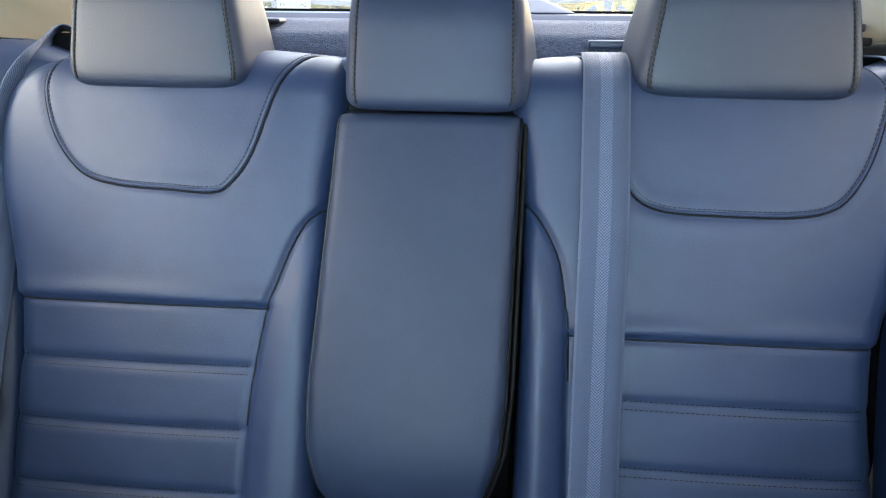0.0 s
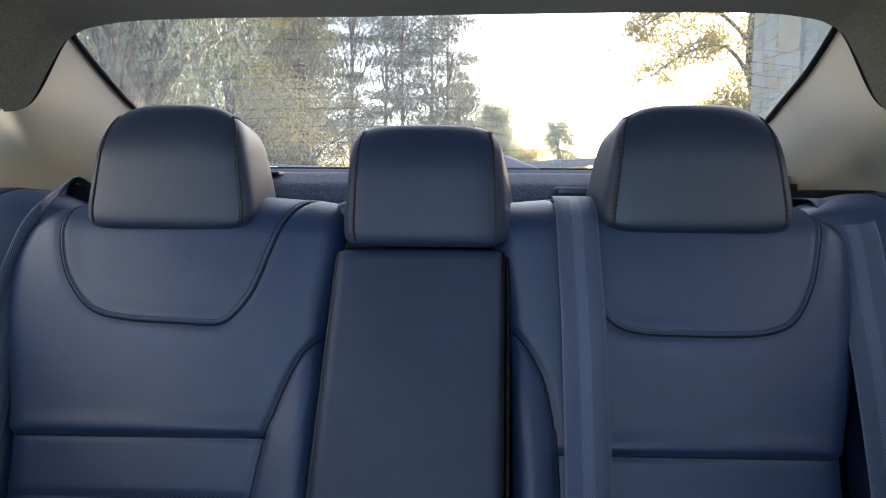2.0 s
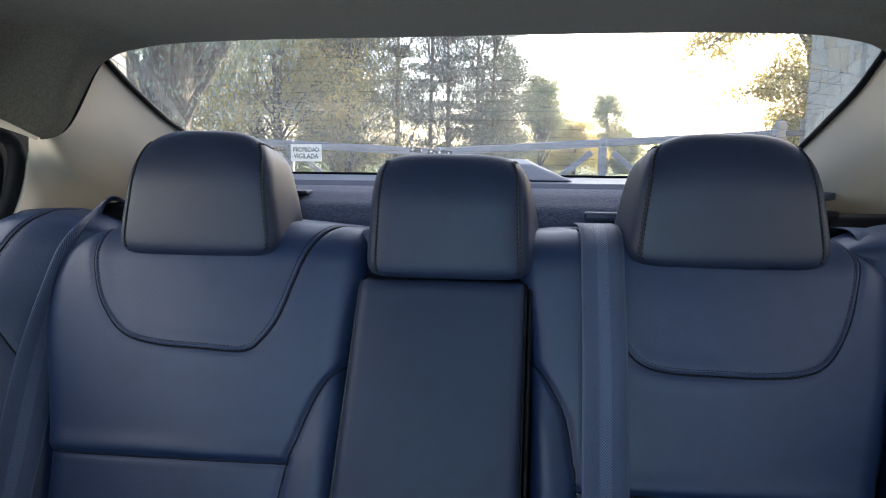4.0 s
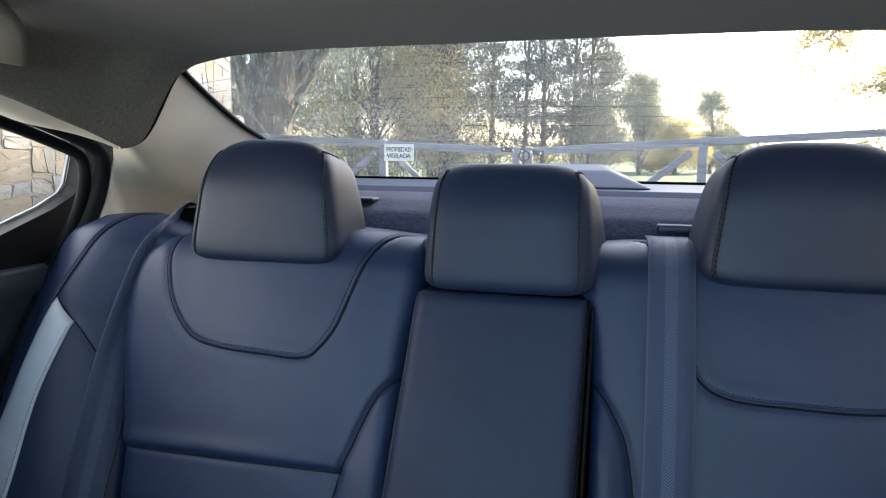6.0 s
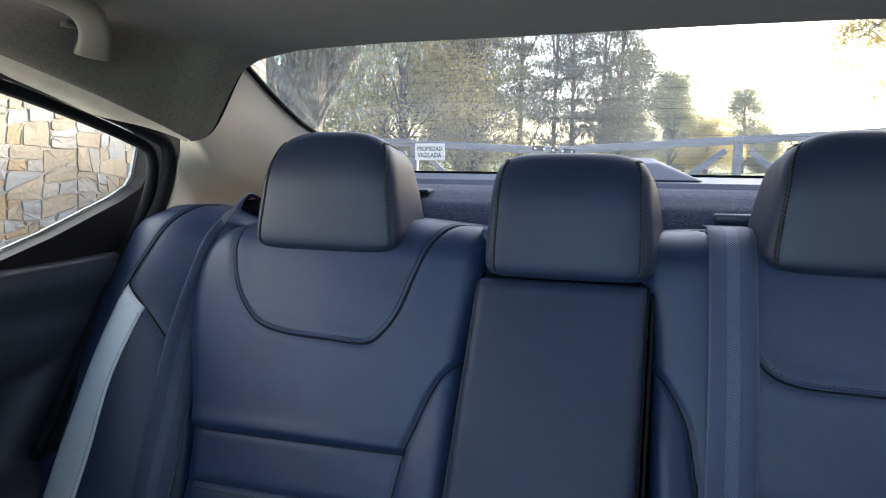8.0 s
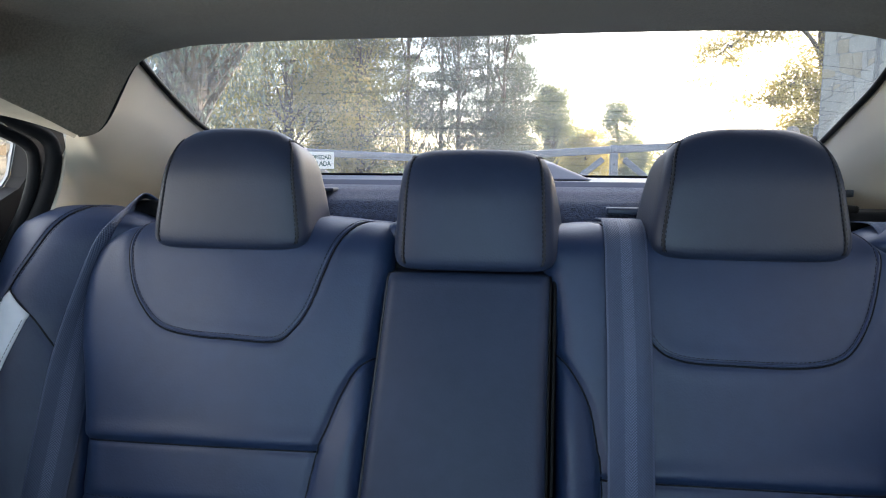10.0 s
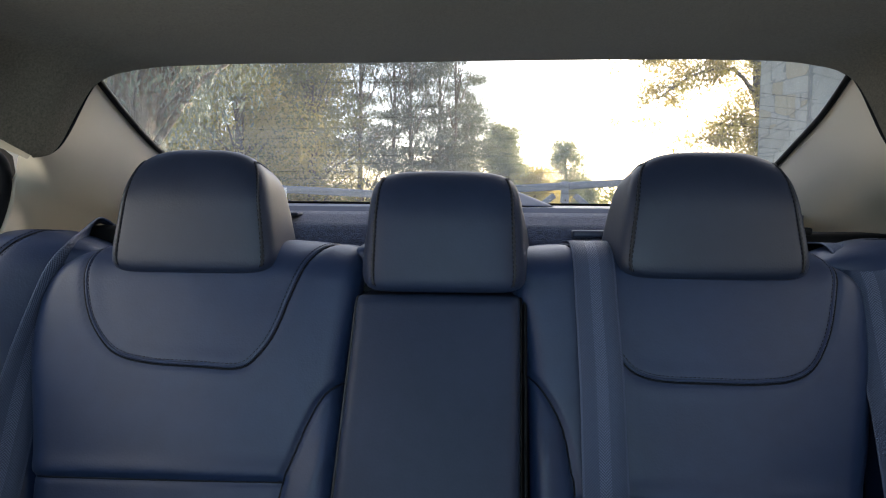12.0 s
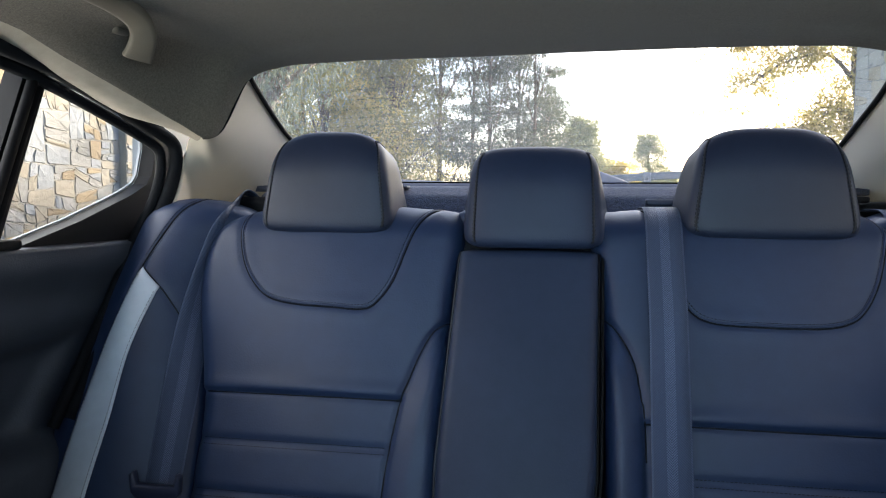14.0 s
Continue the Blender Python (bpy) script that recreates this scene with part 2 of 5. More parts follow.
def webbing_material():
    """Woven belt: fine cross ribs, and a lighter chevron stripe down the middle, by the ribbon's own u and v."""
    m, n, l, p = nodes_of("navy_belt_webbing")
    uv = n.new("ShaderNodeUVMap")
    sep = n.new("ShaderNodeSeparateXYZ")
    l.new(uv.outputs[0], sep.inputs[0])

    def op(kind, a, b=0.0, c=0.0):
        k = n.new("ShaderNodeMath")
        k.operation = kind
        for i, v in enumerate((a, b, c)):
            if isinstance(v, (int, float)):
                k.inputs[i].default_value = v
            else:
                l.new(v, k.inputs[i])
        return k.outputs[0]
    off = op("ABSOLUTE", op("SUBTRACT", sep.outputs[0], 0.5))
    stripe = op("LESS_THAN", off, 0.13)
    zig = op("ADD", op("MULTIPLY", sep.outputs[1], 330.0), op("MULTIPLY", off, 16.0))
    weave = op("SINE", op("MULTIPLY", zig, 6.283))
    rib = op("SINE", op("MULTIPLY", op("ADD", op("MULTIPLY", sep.outputs[1], 330.0), op("MULTIPLY", off, -16.0)), 6.283))
    dots = op("MULTIPLY", stripe, op("GREATER_THAN", weave, 0.1))
    edge = op("GREATER_THAN", off, 0.455)
    level = op("ADD", op("MULTIPLY", dots, 0.55), op("ADD", op("MULTIPLY", rib, 0.16), op("MULTIPLY", edge, 0.25)))
    mix = n.new("ShaderNodeMix")
    mix.data_type = "RGBA"
    mix.inputs[6].default_value, mix.inputs[7].default_value = (0.030, 0.045, 0.088, 1), (0.135, 0.170, 0.27, 1)
    l.new(level, mix.inputs[0])
    l.new(mix.outputs[2], p.inputs["Base Color"])
    p.inputs["Roughness"].default_value = 0.6
    p.inputs["Specular IOR Level"].default_value = 0.35
    b = n.new("ShaderNodeBump")
    b.inputs["Strength"].default_value, b.inputs["Distance"].default_value = 0.4, 0.0006
    l.new(op("ADD", weave, rib), b.inputs["Height"])
    l.new(b.outputs[0], p.inputs["Normal"])
    return m


WEBBING = webbing_material()


# ---------------------------------------------------------------- mesh tools
def solid(name, verts, faces, material, parent=None, label="", smooth=True, uvs=None):
    me = bpy.data.meshes.new(name)
    me.from_pydata([tuple(map(float, v)) for v in verts], [], faces)
    me.materials.append(material)
    if smooth:
        me.polygons.foreach_set("use_smooth", [True] * len(me.polygons))
    if uvs is not None:
        layer = me.uv_layers.new(name="UVMap")
        for loop in me.loops:
            layer.data[loop.index].uv = uvs[loop.vertex_index]
    me.validate()
    ob = new(name, me)
    if parent:
        ob.parent = parent
    if label:
        ob["label"] = label
    return ob


def part(name, bm, material, parent=None, label="", smooth=False):
    me = bpy.data.meshes.new(name)
    bm.to_mesh(me)
    bm.free()
    me.materials.append(material)
    if smooth:
        me.polygons.foreach_set("use_smooth", [True] * len(me.polygons))
    ob = new(name, me)
    if parent:
        ob.parent = parent
    if label:
        ob["label"] = label
    return ob


def thing(name, place, label, category, group="", kind=""):
    ob = new(name)
    ob.empty_display_size = 0.05
    ob.location = place
    return tagged(ob, label, category, group, kind)


def settle(root):
    """Lets parts that were modelled in world space keep their place under a root that stands at its base."""
    bpy.context.view_layer.update()
    inv = root.matrix_basis.inverted()
    for o in root.children:
        o.matrix_parent_inverse = inv


def grid(fn, us, vs):
    """Vertices and faces of a sheet fn(u, v)."""
    verts = [fn(u, v) for v in vs for u in us]
    nu = len(us)
    faces = [(j * nu + i, j * nu + i + 1, (j + 1) * nu + i + 1, (j + 1) * nu + i)
             for j in range(len(vs) - 1) for i in range(nu - 1)]
    return verts, faces


def lin(a, b, n):
    return [a + (b - a) * i / (n - 1) for i in range(n)]


def spline(pts, n):
    """A Catmull-Rom curve through a few control points."""
    p = np.array([pts[0], *pts, pts[-1]], float)
    out = []
    for q in np.linspace(0, len(pts) - 1 - 1e-6, n):
        i, f = int(q), q - int(q)
        a, b, c, d = p[i], p[i + 1], p[i + 2], p[i + 3]
        out.append(0.5 * (2 * b + (c - a) * f + (2 * a - 5 * b + 4 * c - d) * f * f + (3 * b - a - 3 * c + d) * f ** 3))
    return np.array(out)


def soft_step(k):
    k = min(1.0, max(0.0, k))
    return k * k * (3 - 2 * k)


def tube_data(path, radius, sides=8, closed=False):
    path = [Vector(p) for p in path]
    n = len(path)
    verts, faces, up = [], [], None
    for i, p in enumerate(path):
        a, b = path[(i - 1) % n if closed else max(i - 1, 0)], path[(i + 1) % n if closed else min(i + 1, n - 1)]
        t = (b - a).normalized()
        if up is None:
            up = t.orthogonal().normalized()
        up = (up - t * up.dot(t)).normalized()
        side = t.cross(up)
        r = radius(i / max(n - 1, 1)) if callable(radius) else radius
        for k in range(sides):
            w = 2 * math.pi * k / sides
            verts.append(p + (up * math.cos(w) + side * math.sin(w)) * r)
    for i in range(n if closed else n - 1):
        for k in range(sides):
            j, k2 = (i + 1) % n, (k + 1) % sides
            faces.append((i * sides + k, i * sides + k2, j * sides + k2, j * sides + k))
    if not closed:
        faces.append(tuple(range(sides - 1, -1, -1)))
        faces.append(tuple(range((n - 1) * sides, n * sides)))
    return verts, faces


def tube(name, path, radius, material, parent=None, label="", sides=8, closed=False):
    return solid(name, *tube_data(path, radius, sides, closed), material, parent, label)


def stitches(name, path, material, parent, pitch=0.0048, length=0.0034, radius=0.0005, label=""):
    """A row of separate thread stitches along a path."""
    pts = [Vector(p) for p in path]
    verts, faces, run, due = [], [], 0.0, 0.0
    for a, b in zip(pts, pts[1:]):
        seg = (b - a).length
        while due <= run + seg and seg > 1e-9:
            p0 = a.lerp(b, (due - run) / seg)
            p1 = p0 + (b - a).normalized() * length
            v, f = tube_data([p0, p0.lerp(p1, 0.5), p1], lambda k: radius * (0.6 + 1.6 * k * (1 - k)), 5)
            faces += [tuple(i + len(verts) for i in q) for q in f]
            verts += v
            due += pitch
        run += seg
    return solid(name, verts, faces, material, parent, label)


def box_bm(size, centre=(0, 0, 0), bevel=0.0, segs=2, turn=None):
    bm = bmesh.new()
    bmesh.ops.create_cube(bm, size=1.0)
    bmesh.ops.scale(bm, vec=size, verts=bm.verts)
    if bevel:
        bmesh.ops.bevel(bm, geom=bm.edges[:], offset=bevel, segments=segs, profile=0.6, affect="EDGES")
    if turn:
        bmesh.ops.transform(bm, matrix=turn, verts=bm.verts)
    bmesh.ops.translate(bm, vec=centre, verts=bm.verts)
    return bm


def prism_bm(outline, axis, lo, hi, bevel=0.0):
    """A slab with a drawn outline: axis x takes (y, z) pairs, axis y takes (x, z), axis z takes (x, y)."""
    bm = bmesh.new()
    put = {"x": lambda a, b, c: (c, a, b), "y": lambda a, b, c: (a, c, b), "z": lambda a, b, c: (a, b, c)}[axis]
    low = [bm.verts.new(put(a, b, lo)) for a, b in outline]
    high = [bm.verts.new(put(a, b, hi)) for a, b in outline]
    bm.faces.new(low)
    bm.faces.new(high[::-1])
    k = len(outline)
    for i in range(k):
        bm.faces.new((low[i], high[i], high[(i + 1) % k], low[(i + 1) % k]))
    bmesh.ops.recalc_face_normals(bm, faces=bm.faces)
    if bevel:
        bmesh.ops.bevel(bm, geom=bm.edges[:], offset=bevel, segments=2, profile=0.6, affect="EDGES")
    return bm


def beam_bm(a, b, wide, high, bevel=0.008):
    """A squared timber from a to b."""
    a, b = Vector(a), Vector(b)
    d = b - a
    m = d.to_track_quat("X", "Z").to_matrix().to_4x4()
    return box_bm((d.length, wide, high), (a + b) / 2, bevel, 1, m)


def thicken(ob, t, offset=1.0):
    m = ob.modifiers.new("thickness", "SOLIDIFY")
    m.thickness, m.offset = t, offset
    return ob

# ---------------------------------------------------------------- the car's shell
MID = -0.006                     # the car's middle line


def roof_mid(y):
    return 1.361 + 0.008 * min(1, max(0, (-y) / 0.6)) - 0.022 * max(0.0, (y + 0.25) / 0.37) ** 1.6


CX = 0.0115                      # middle between the two rear pillars


def rail_z(y):
    """Height of the headliner's lower edge over the side windows."""
    return float(np.interp(y, (-2.2, -1.2, -0.6, -0.267, -0.2, -0.1, -0.03, 0.009, 0.12), (1.19, 1.287, 1.311, 1.293, 1.276, 1.248, 1.219, 1.195, 1.17)))


def rail_x(y):
    return float(np.interp(y, (-2.2, -0.5, -0.2, -0.1, -0.03, 0.009, 0.12), (0.56, 0.580, 0.568, 0.550, 0.525, 0.5005, 0.48)))


def window_edge(u):
    """The headliner's rear edge: along the top of the rear window, round its corner and down the seam of the pillar."""
    w = abs(u)
    spots = (0, 0.3, 0.55, 0.75, 0.80, 0.86, 0.90, 0.93, 0.955, 0.975, 0.988, 1.0)
    h = np.interp(w, spots, (0, 0.155, 0.284, 0.380, 0.405, 0.437, 0.4585, 0.4755, 0.4845, 0.4915, 0.4975, 0.505))
    y = np.interp(w, spots, (0.125, 0.122, 0.113, 0.095, 0.087, 0.070, 0.057, 0.044, 0.032, 0.020, 0.006, -0.010))
    z = np.interp(w, spots, (1.3325, 1.3315, 1.3285, 1.3215, 1.3175, 1.307, 1.295, 1.252, 1.220, 1.200, 1.1945, 1.196))
    x = CX + math.copysign(float(h), u)
    return Vector((x, float(y), float(z) + 0.007 * max(0.0, x + 0.1) * (1 - soft_step((w - 0.9) / 0.1)) / 0.5))


def smooth_edge(u):
    """The same edge with its corners rounded off."""
    return sum((window_edge(max(-1.0, min(1.0, u + d))) * k for d, k in ((-0.014, 0.15), (-0.007, 0.22), (0, 0.26), (0.007, 0.22), (0.014, 0.15))), Vector())


def liner_plain(u, y):
    w = abs(u)
    hi, lo = roof_mid(y), rail_z(y)
    return Vector((CX + u * rail_x(y), y, hi - (hi - lo) * (0.06 * w ** 2 + 0.94 * w ** 4.5)))


def liner(u, v):
    """u across from -1 to 1, v along from the front to the rear window."""
    w = abs(u)
    back = 0.125 - 0.02 * w ** 2 - 0.096 * w ** 5
    y = -2.1 + (back + 2.1) * v
    k = soft_step((v - 0.84) / 0.16)
    return tuple(liner_plain(u, y) + (smooth_edge(u) - liner_plain(u, back)) * k)


V_ALONG = [1 - (1 - k) ** 1.8 for k in lin(0, 1, 70)]
headliner = solid("headliner", *grid(liner, [math.copysign(1 - (1 - abs(k)) ** 2.0, k) for k in lin(-1, 1, 131)], V_ALONG), LINER)
thicken(headliner, 0.004, -1)
tagged(headliner, "greyish cream woven cloth headliner curving down to the rear window", "headliner", kind="structure")
roll = [Vector(liner(u, 1.0)) + Vector((0, 0.003, 0.0035)) for u in lin(-0.9, 0.9, 60)]
headliner_lip = tube("headliner_edge", roll, 0.0045, LINER)
tagged(headliner_lip, "rolled cloth edge of the headliner above the rear window", "trim", kind="structure")


def pillar(side):
    """The cream trim of a rear pillar, folded along a soft crease."""
    def at(x, y, z):
        return Vector((CX + side * x, y, z))
    rows = [  # from the rear window's edge, over the crease, into the hollow beside the shelf
        [at(0.4585, 0.057, 1.294), at(0.4725, 0.142, 1.264), at(0.4870, 0.250, 1.232), at(0.5005 + (0.006 if side > 0 else 0), 0.360, 1.206), at(0.530, 0.57, 1.140)],
        [at(0.4675, 0.044, 1.253), at(0.4880, 0.120, 1.226), at(0.5050, 0.220, 1.196), at(0.5200, 0.340, 1.172), at(0.548, 0.57, 1.112)],
        [at(0.4800, 0.026, 1.213), at(0.5040, 0.080, 1.196), at(0.5220, 0.165, 1.170), at(0.5400, 0.320, 1.145), at(0.560, 0.57, 1.095)],
        [at(0.5000, 0.012, 1.192), at(0.5240, 0.070, 1.176), at(0.5400, 0.145, 1.152), at(0.5600, 0.310, 1.122), at(0.570, 0.57, 1.085)],
        [at(0.5440, 0.036, 1.200), at(0.5500, 0.074, 1.168), at(0.5720, 0.150, 1.130), at(0.5860, 0.310, 1.102), at(0.590, 0.57, 1.070)],
        [at(0.5650, 0.058, 1.170), at(0.5740, 0.086, 1.135), at(0.6080, 0.170, 1.095), at(0.6150, 0.330, 1.072), at(0.610, 0.57, 1.050)],
        [at(0.5690, 0.050, 1.125), at(0.5820, 0.080, 1.092), at(0.6160, 0.170, 1.060), at(0.6200, 0.330, 1.050), at(0.615, 0.57, 1.030)],
        [at(0.5850, 0.020, 1.050), at(0.6000, 0.060, 1.030), at(0.6200, 0.170, 1.020), at(0.6200, 0.330, 1.010), at(0.620, 0.57, 1.000)],
    ]
    for r, u in zip(rows, (0.90, 0.93, 0.96, 0.988)):   # its front edge tucks in behind the headliner
        r[0] = Vector(liner(side * u, 1.0)) + Vector((side * 0.004, 0.004, 0.003))
    cols = [spline(r, 26) for r in rows]
    sheet = [spline([c[i] for c in cols], 34) for i in range(26)]
    verts = [v for line in sheet for v in line]
    faces = [(i * 34 + j, i * 34 + j + 1, (i + 1) * 34 + j + 1, (i + 1) * 34 + j) for i in range(25) for j in range(33)]
    if side < 0:
        faces = [f[::-1] for f in faces]
    edge = [Vector(p) + Vector((-side * 0.003, 0.004, 0.001)) for p in cols[0]]
    rim = tube("window_border", edge, 0.0042, BLACK, window_1, "black border of the rear glass")
    ob = solid("pillar_trim", verts, faces, CREAM)
    thicken(ob, 0.006, 1)
    tagged(ob, "smooth cream plastic trim of the sloping rear pillar", "pillar trim", kind="structure")
    return ob



for side in (-1, 1):
    seam = [Vector(liner(side * u, 1.0)) + Vector((-side * 0.003, -0.003, -0.002)) for u in lin(0.905, 0.975, 30)]
    tagged(tube("pillar_seam", seam, lambda k: 0.0004 + 0.0016 * math.sin(math.pi * k), RUBBER), "thin dark gap between headliner and pillar trim", "trim", kind="structure")

    # lower roll of the headliner; its brightness comes from the paler colour
    def rail_strip(u, v):
        p = Vector(liner(side, v))
        wide = 1 - 0.55 * soft_step((v - 0.962) / 0.038)       # it narrows towards the pillar
        return p + Vector((side * 0.046 * u * wide, 0.004 * u + 0.030 * max(0.0, u) * (1 - wide), 0.001 + (0.004 * (1 - wide) - 0.012 * wide) * u - 0.006 * wide * math.sin(max(0.0, u) * 3.14)))
    v_, f_ = grid(rail_strip, lin(-0.1, 1, 6), V_ALONG)
    strip = solid("lit_liner_roll", v_, f_ if side > 0 else [q[::-1] for q in f_], LINER_LIT)
    tagged(strip, "lower roll of the headliner by the door seal, coloured paler as if window-lit", "trim", kind="structure")

# rear window: a curved pane with a dark border and heating wires


def rear_glass(u, v):
    w = abs(u)
    half = 0.510 + 0.055 * v
    y = 0.125 - 0.016 * w ** 2 + 0.445 * v
    z = 1.342 - 0.034 * w ** 3 * (1 - v) - 0.195 * v - 0.012 * (v - v * v)
    return (MID + u * half, y, z)


window_1 = thing("window_1", (MID, 0.57, 1.14), "sloping rear window with a black border and fine heating wires", "window", kind="structure")
gv, gf = grid(rear_glass, lin(-1, 1, 25), lin(-0.02, 1.03, 13))
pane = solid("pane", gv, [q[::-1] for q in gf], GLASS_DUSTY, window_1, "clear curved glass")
pane.visible_shadow = False


def border(u0, u1, v0, v1, nu, nv):
    return grid(lambda u, v: tuple(Vector(rear_glass(u, v)) - Vector((0, 0.002, 0.004))), lin(u0, u1, nu), lin(v0, v1, nv))


for u0, u1, v0, v1, nu, nv in ((-0.956, 0.956, 0.985, 1.03, 20, 3),):
    thicken(solid("black_border", *border(u0, u1, v0, v1, nu, nv), BLACK, window_1, "black ceramic border"), 0.002)
for k in range(13):
    v = 0.13 + 0.063 * k
    wire = [Vector(rear_glass(u, v)) - Vector((0, 0.001, 0.002)) for u in lin(-0.95, 0.95, 24)]
    tube("heating_wire", wire, 0.00020, BLACK, window_1, "thin dark heating wire" if k == 0 else "", sides=4)
pillar(-1)
pillar(1)
settle(window_1)


# parcel shelf: felt roll along its front, smooth ledge below the glass
def shelf(u, v):
    y, z = np.interp(v, (0, 0.1, 0.25, 0.42, 0.55, 0.62, 1.0), (0.105, 0.112, 0.135, 0.18, 0.25, 0.30, 0.60)), \
        np.interp(v, (0, 0.1, 0.25, 0.42, 0.55, 0.62, 1.0), (1.055, 1.088, 1.114, 1.128, 1.132, 1.131, 1.128))
    half = 0.455 + (0.123 if u < 0 else 0.118) * soft_step((float(y) - 0.16) / 0.22)
    return (MID + u * half, float(y), float(z))


parcel_shelf = solid("parcel_shelf", *grid(shelf, lin(-1, 1, 21), lin(0, 1, 25)), FELT)
thicken(parcel_shelf, 0.01, -1)
tagged(parcel_shelf, "dark blue-grey felt covered parcel shelf behind the seat", "parcel shelf", kind="structure")
ledge = part("shelf_ledge", prism_bm([(0.335, 1.1285), (0.345, 1.139), (0.56, 1.143), (0.60, 1.140), (0.60, 1.1285)], "x", CX - 0.50, CX + 0.455, 0.002), GREYPLASTIC)
tagged(ledge, "dark blue plastic ledge under the rear window", "ledge", kind="structure")

# high stop lamp on the shelf
stop = thing("stop_lamp", (0.055, 0.46, 1.143), "silver-grey plastic stop lamp housing with sloping ends on the shelf", "stop lamp")
bm = bmesh.new()
low = [bm.verts.new(p) for p in ((-0.125, 0.37, 1.140), (0.165, 0.37, 1.140), (0.140, 0.55, 1.150), (-0.095, 0.55, 1.150))]
top = [bm.verts.new(p) for p in ((-0.060, 0.410, 1.169), (0.095, 0.410, 1.169), (0.085, 0.53, 1.178), (-0.050, 0.53, 1.178))]
for f in ([low[3], low[2], low[1], low[0]], top, *[[low[i], low[(i + 1) % 4], top[(i + 1) % 4], top[i]] for i in range(4)]):
    bm.faces.new(f)
bmesh.ops.recalc_face_normals(bm, faces=bm.faces)
bmesh.ops.bevel(bm, geom=bm.edges[:], offset=0.008, segments=4, profile=0.6, affect="EDGES")
part("housing", bm, PALEPLASTIC, stop, smooth=True)
settle(stop)


# ---- side: door with its windows
def door(side):
    def xs(lo, hi):
        return sorted((MID + side * lo, MID + side * hi))
    nm = "door_1" if side < 0 else "door_2"
    d = thing(nm, (MID + side * 0.68, -0.35, 0.3), "closed rear car door with black trim and a black window frame", "car door", kind="structure")
    # openings: fixed quarter pane and the sliding pane ahead of it
    quarter = [(-0.146, 1.2710), (-0.06, 1.2560), (0.016, 1.2365), (0.062, 1.2150), (0.082, 1.2000), (0.082, 1.186), (0.068, 1.1430), (0.055, 1.1290), (0.018, 1.1130), (-0.100, 1.0760), (-0.245, 1.0390)]
    main = [(-0.182, 1.2780), (-0.30, 1.2880), (-0.60, 1.293), (-0.90, 1.27), (-0.95, 1.03), (-0.60, 1.028), (-0.285, 1.037)][::-1]

    def ring(name, inner, outer, lo, hi, material, label):
        """A frame between two outlines with the same number of corners."""
        b = bmesh.new()
        x0, x1 = xs(lo, hi)
        loops = [[b.verts.new((x, y, z)) for y, z in o] for o, x in ((inner, x0), (outer, x0), (outer, x1), (inner, x1))]
        k = len(inner)
        for p, q in ((0, 1), (1, 2), (2, 3), (3, 0)):
            for i in range(k):
                b.faces.new((loops[p][i], loops[p][(i + 1) % k], loops[q][(i + 1) % k], loops[q][i]))
        bmesh.ops.recalc_face_normals(b, faces=b.faces)
        return part(name, b, material, d, label)

    def grown(o, r):
        out = []
        k = len(o)
        for i in range(k):
            a, b, c = Vector(o[i - 1]), Vector(o[i]), Vector(o[(i + 1) % k])
            n1 = Vector((-(b - a).y, (b - a).x)).normalized()
            n2 = Vector((-(c - b).y, (c - b).x)).normalized()
            n = (n1 + n2).normalized()
            out.append(tuple(b + n * r / max(0.55, n.dot(n1))))
        return out
    q2, m2 = grown(quarter, 0.010), grown(main, 0.008)
    ring("quarter_frame", quarter, q2, 0.612, 0.636, BLACK, "black inner window frame")
    ring("quarter_moulding", grown(quarter, -0.003), grown(quarter, 0.0), 0.637, 0.641, ALU, "bright grey window moulding")
    ring("window_frame", main, m2, 0.612, 0.640, BLACK, "black inner window frame")
    for nme, o in (("quarter_pane", q2), ("pane", m2)):
        x0 = MID + side * 0.642
        b = bmesh.new()
        b.faces.new([b.verts.new((x0, y, z)) for y, z in o])
        b.normal_update()
        if b.faces[:][0].normal.x * side > 0:
            bmesh.ops.reverse_faces(b, faces=b.faces[:])
        g = part(nme, b, GLASS, d, "clear side glass")
        g.visible_shadow = False
    # black surround that fills from the frame to the roof rail and the pillar
    outer_q = [(-0.150, 1.305), (-0.06, 1.290), (0.015, 1.268), (0.075, 1.240), (0.150, 1.205), (0.155, 1.18), (0.150, 1.11), (0.140, 1.06), (0.10, 1.035), (-0.100, 1.022), (-0.255, 1.018)]
    outer_m = [(-0.165, 1.305), (-0.30, 1.33), (-0.60, 1.34), (-0.98, 1.33), (-1.0, 1.0), (-0.60, 1.0), (-0.262, 1.018)][::-1]
    ring("corner_trim", q2, outer_q, 0.614, 0.632, BLACK, "black plastic corner trim around the quarter window")
    ring("frame_trim", m2, outer_m, 0.614, 0.632, BLACK, "black door frame")
    # divider bar: two dark strips with a lit channel between
    top, foot = Vector((-0.163, 1.285)), Vector((-0.272, 1.035))
    for off, wide, dep in ((-0.008, 0.012, 0.604), (0.009, 0.010, 0.609)):
        p0, p1 = Vector((MID + side * dep, top.x + off, top.y)), Vector((MID + side * dep, foot.x + off, foot.y))
        part("divider_bar", beam_bm(p0, p1, wide, wide, 0.003), BLACK, d, "black window divider bar", smooth=True)
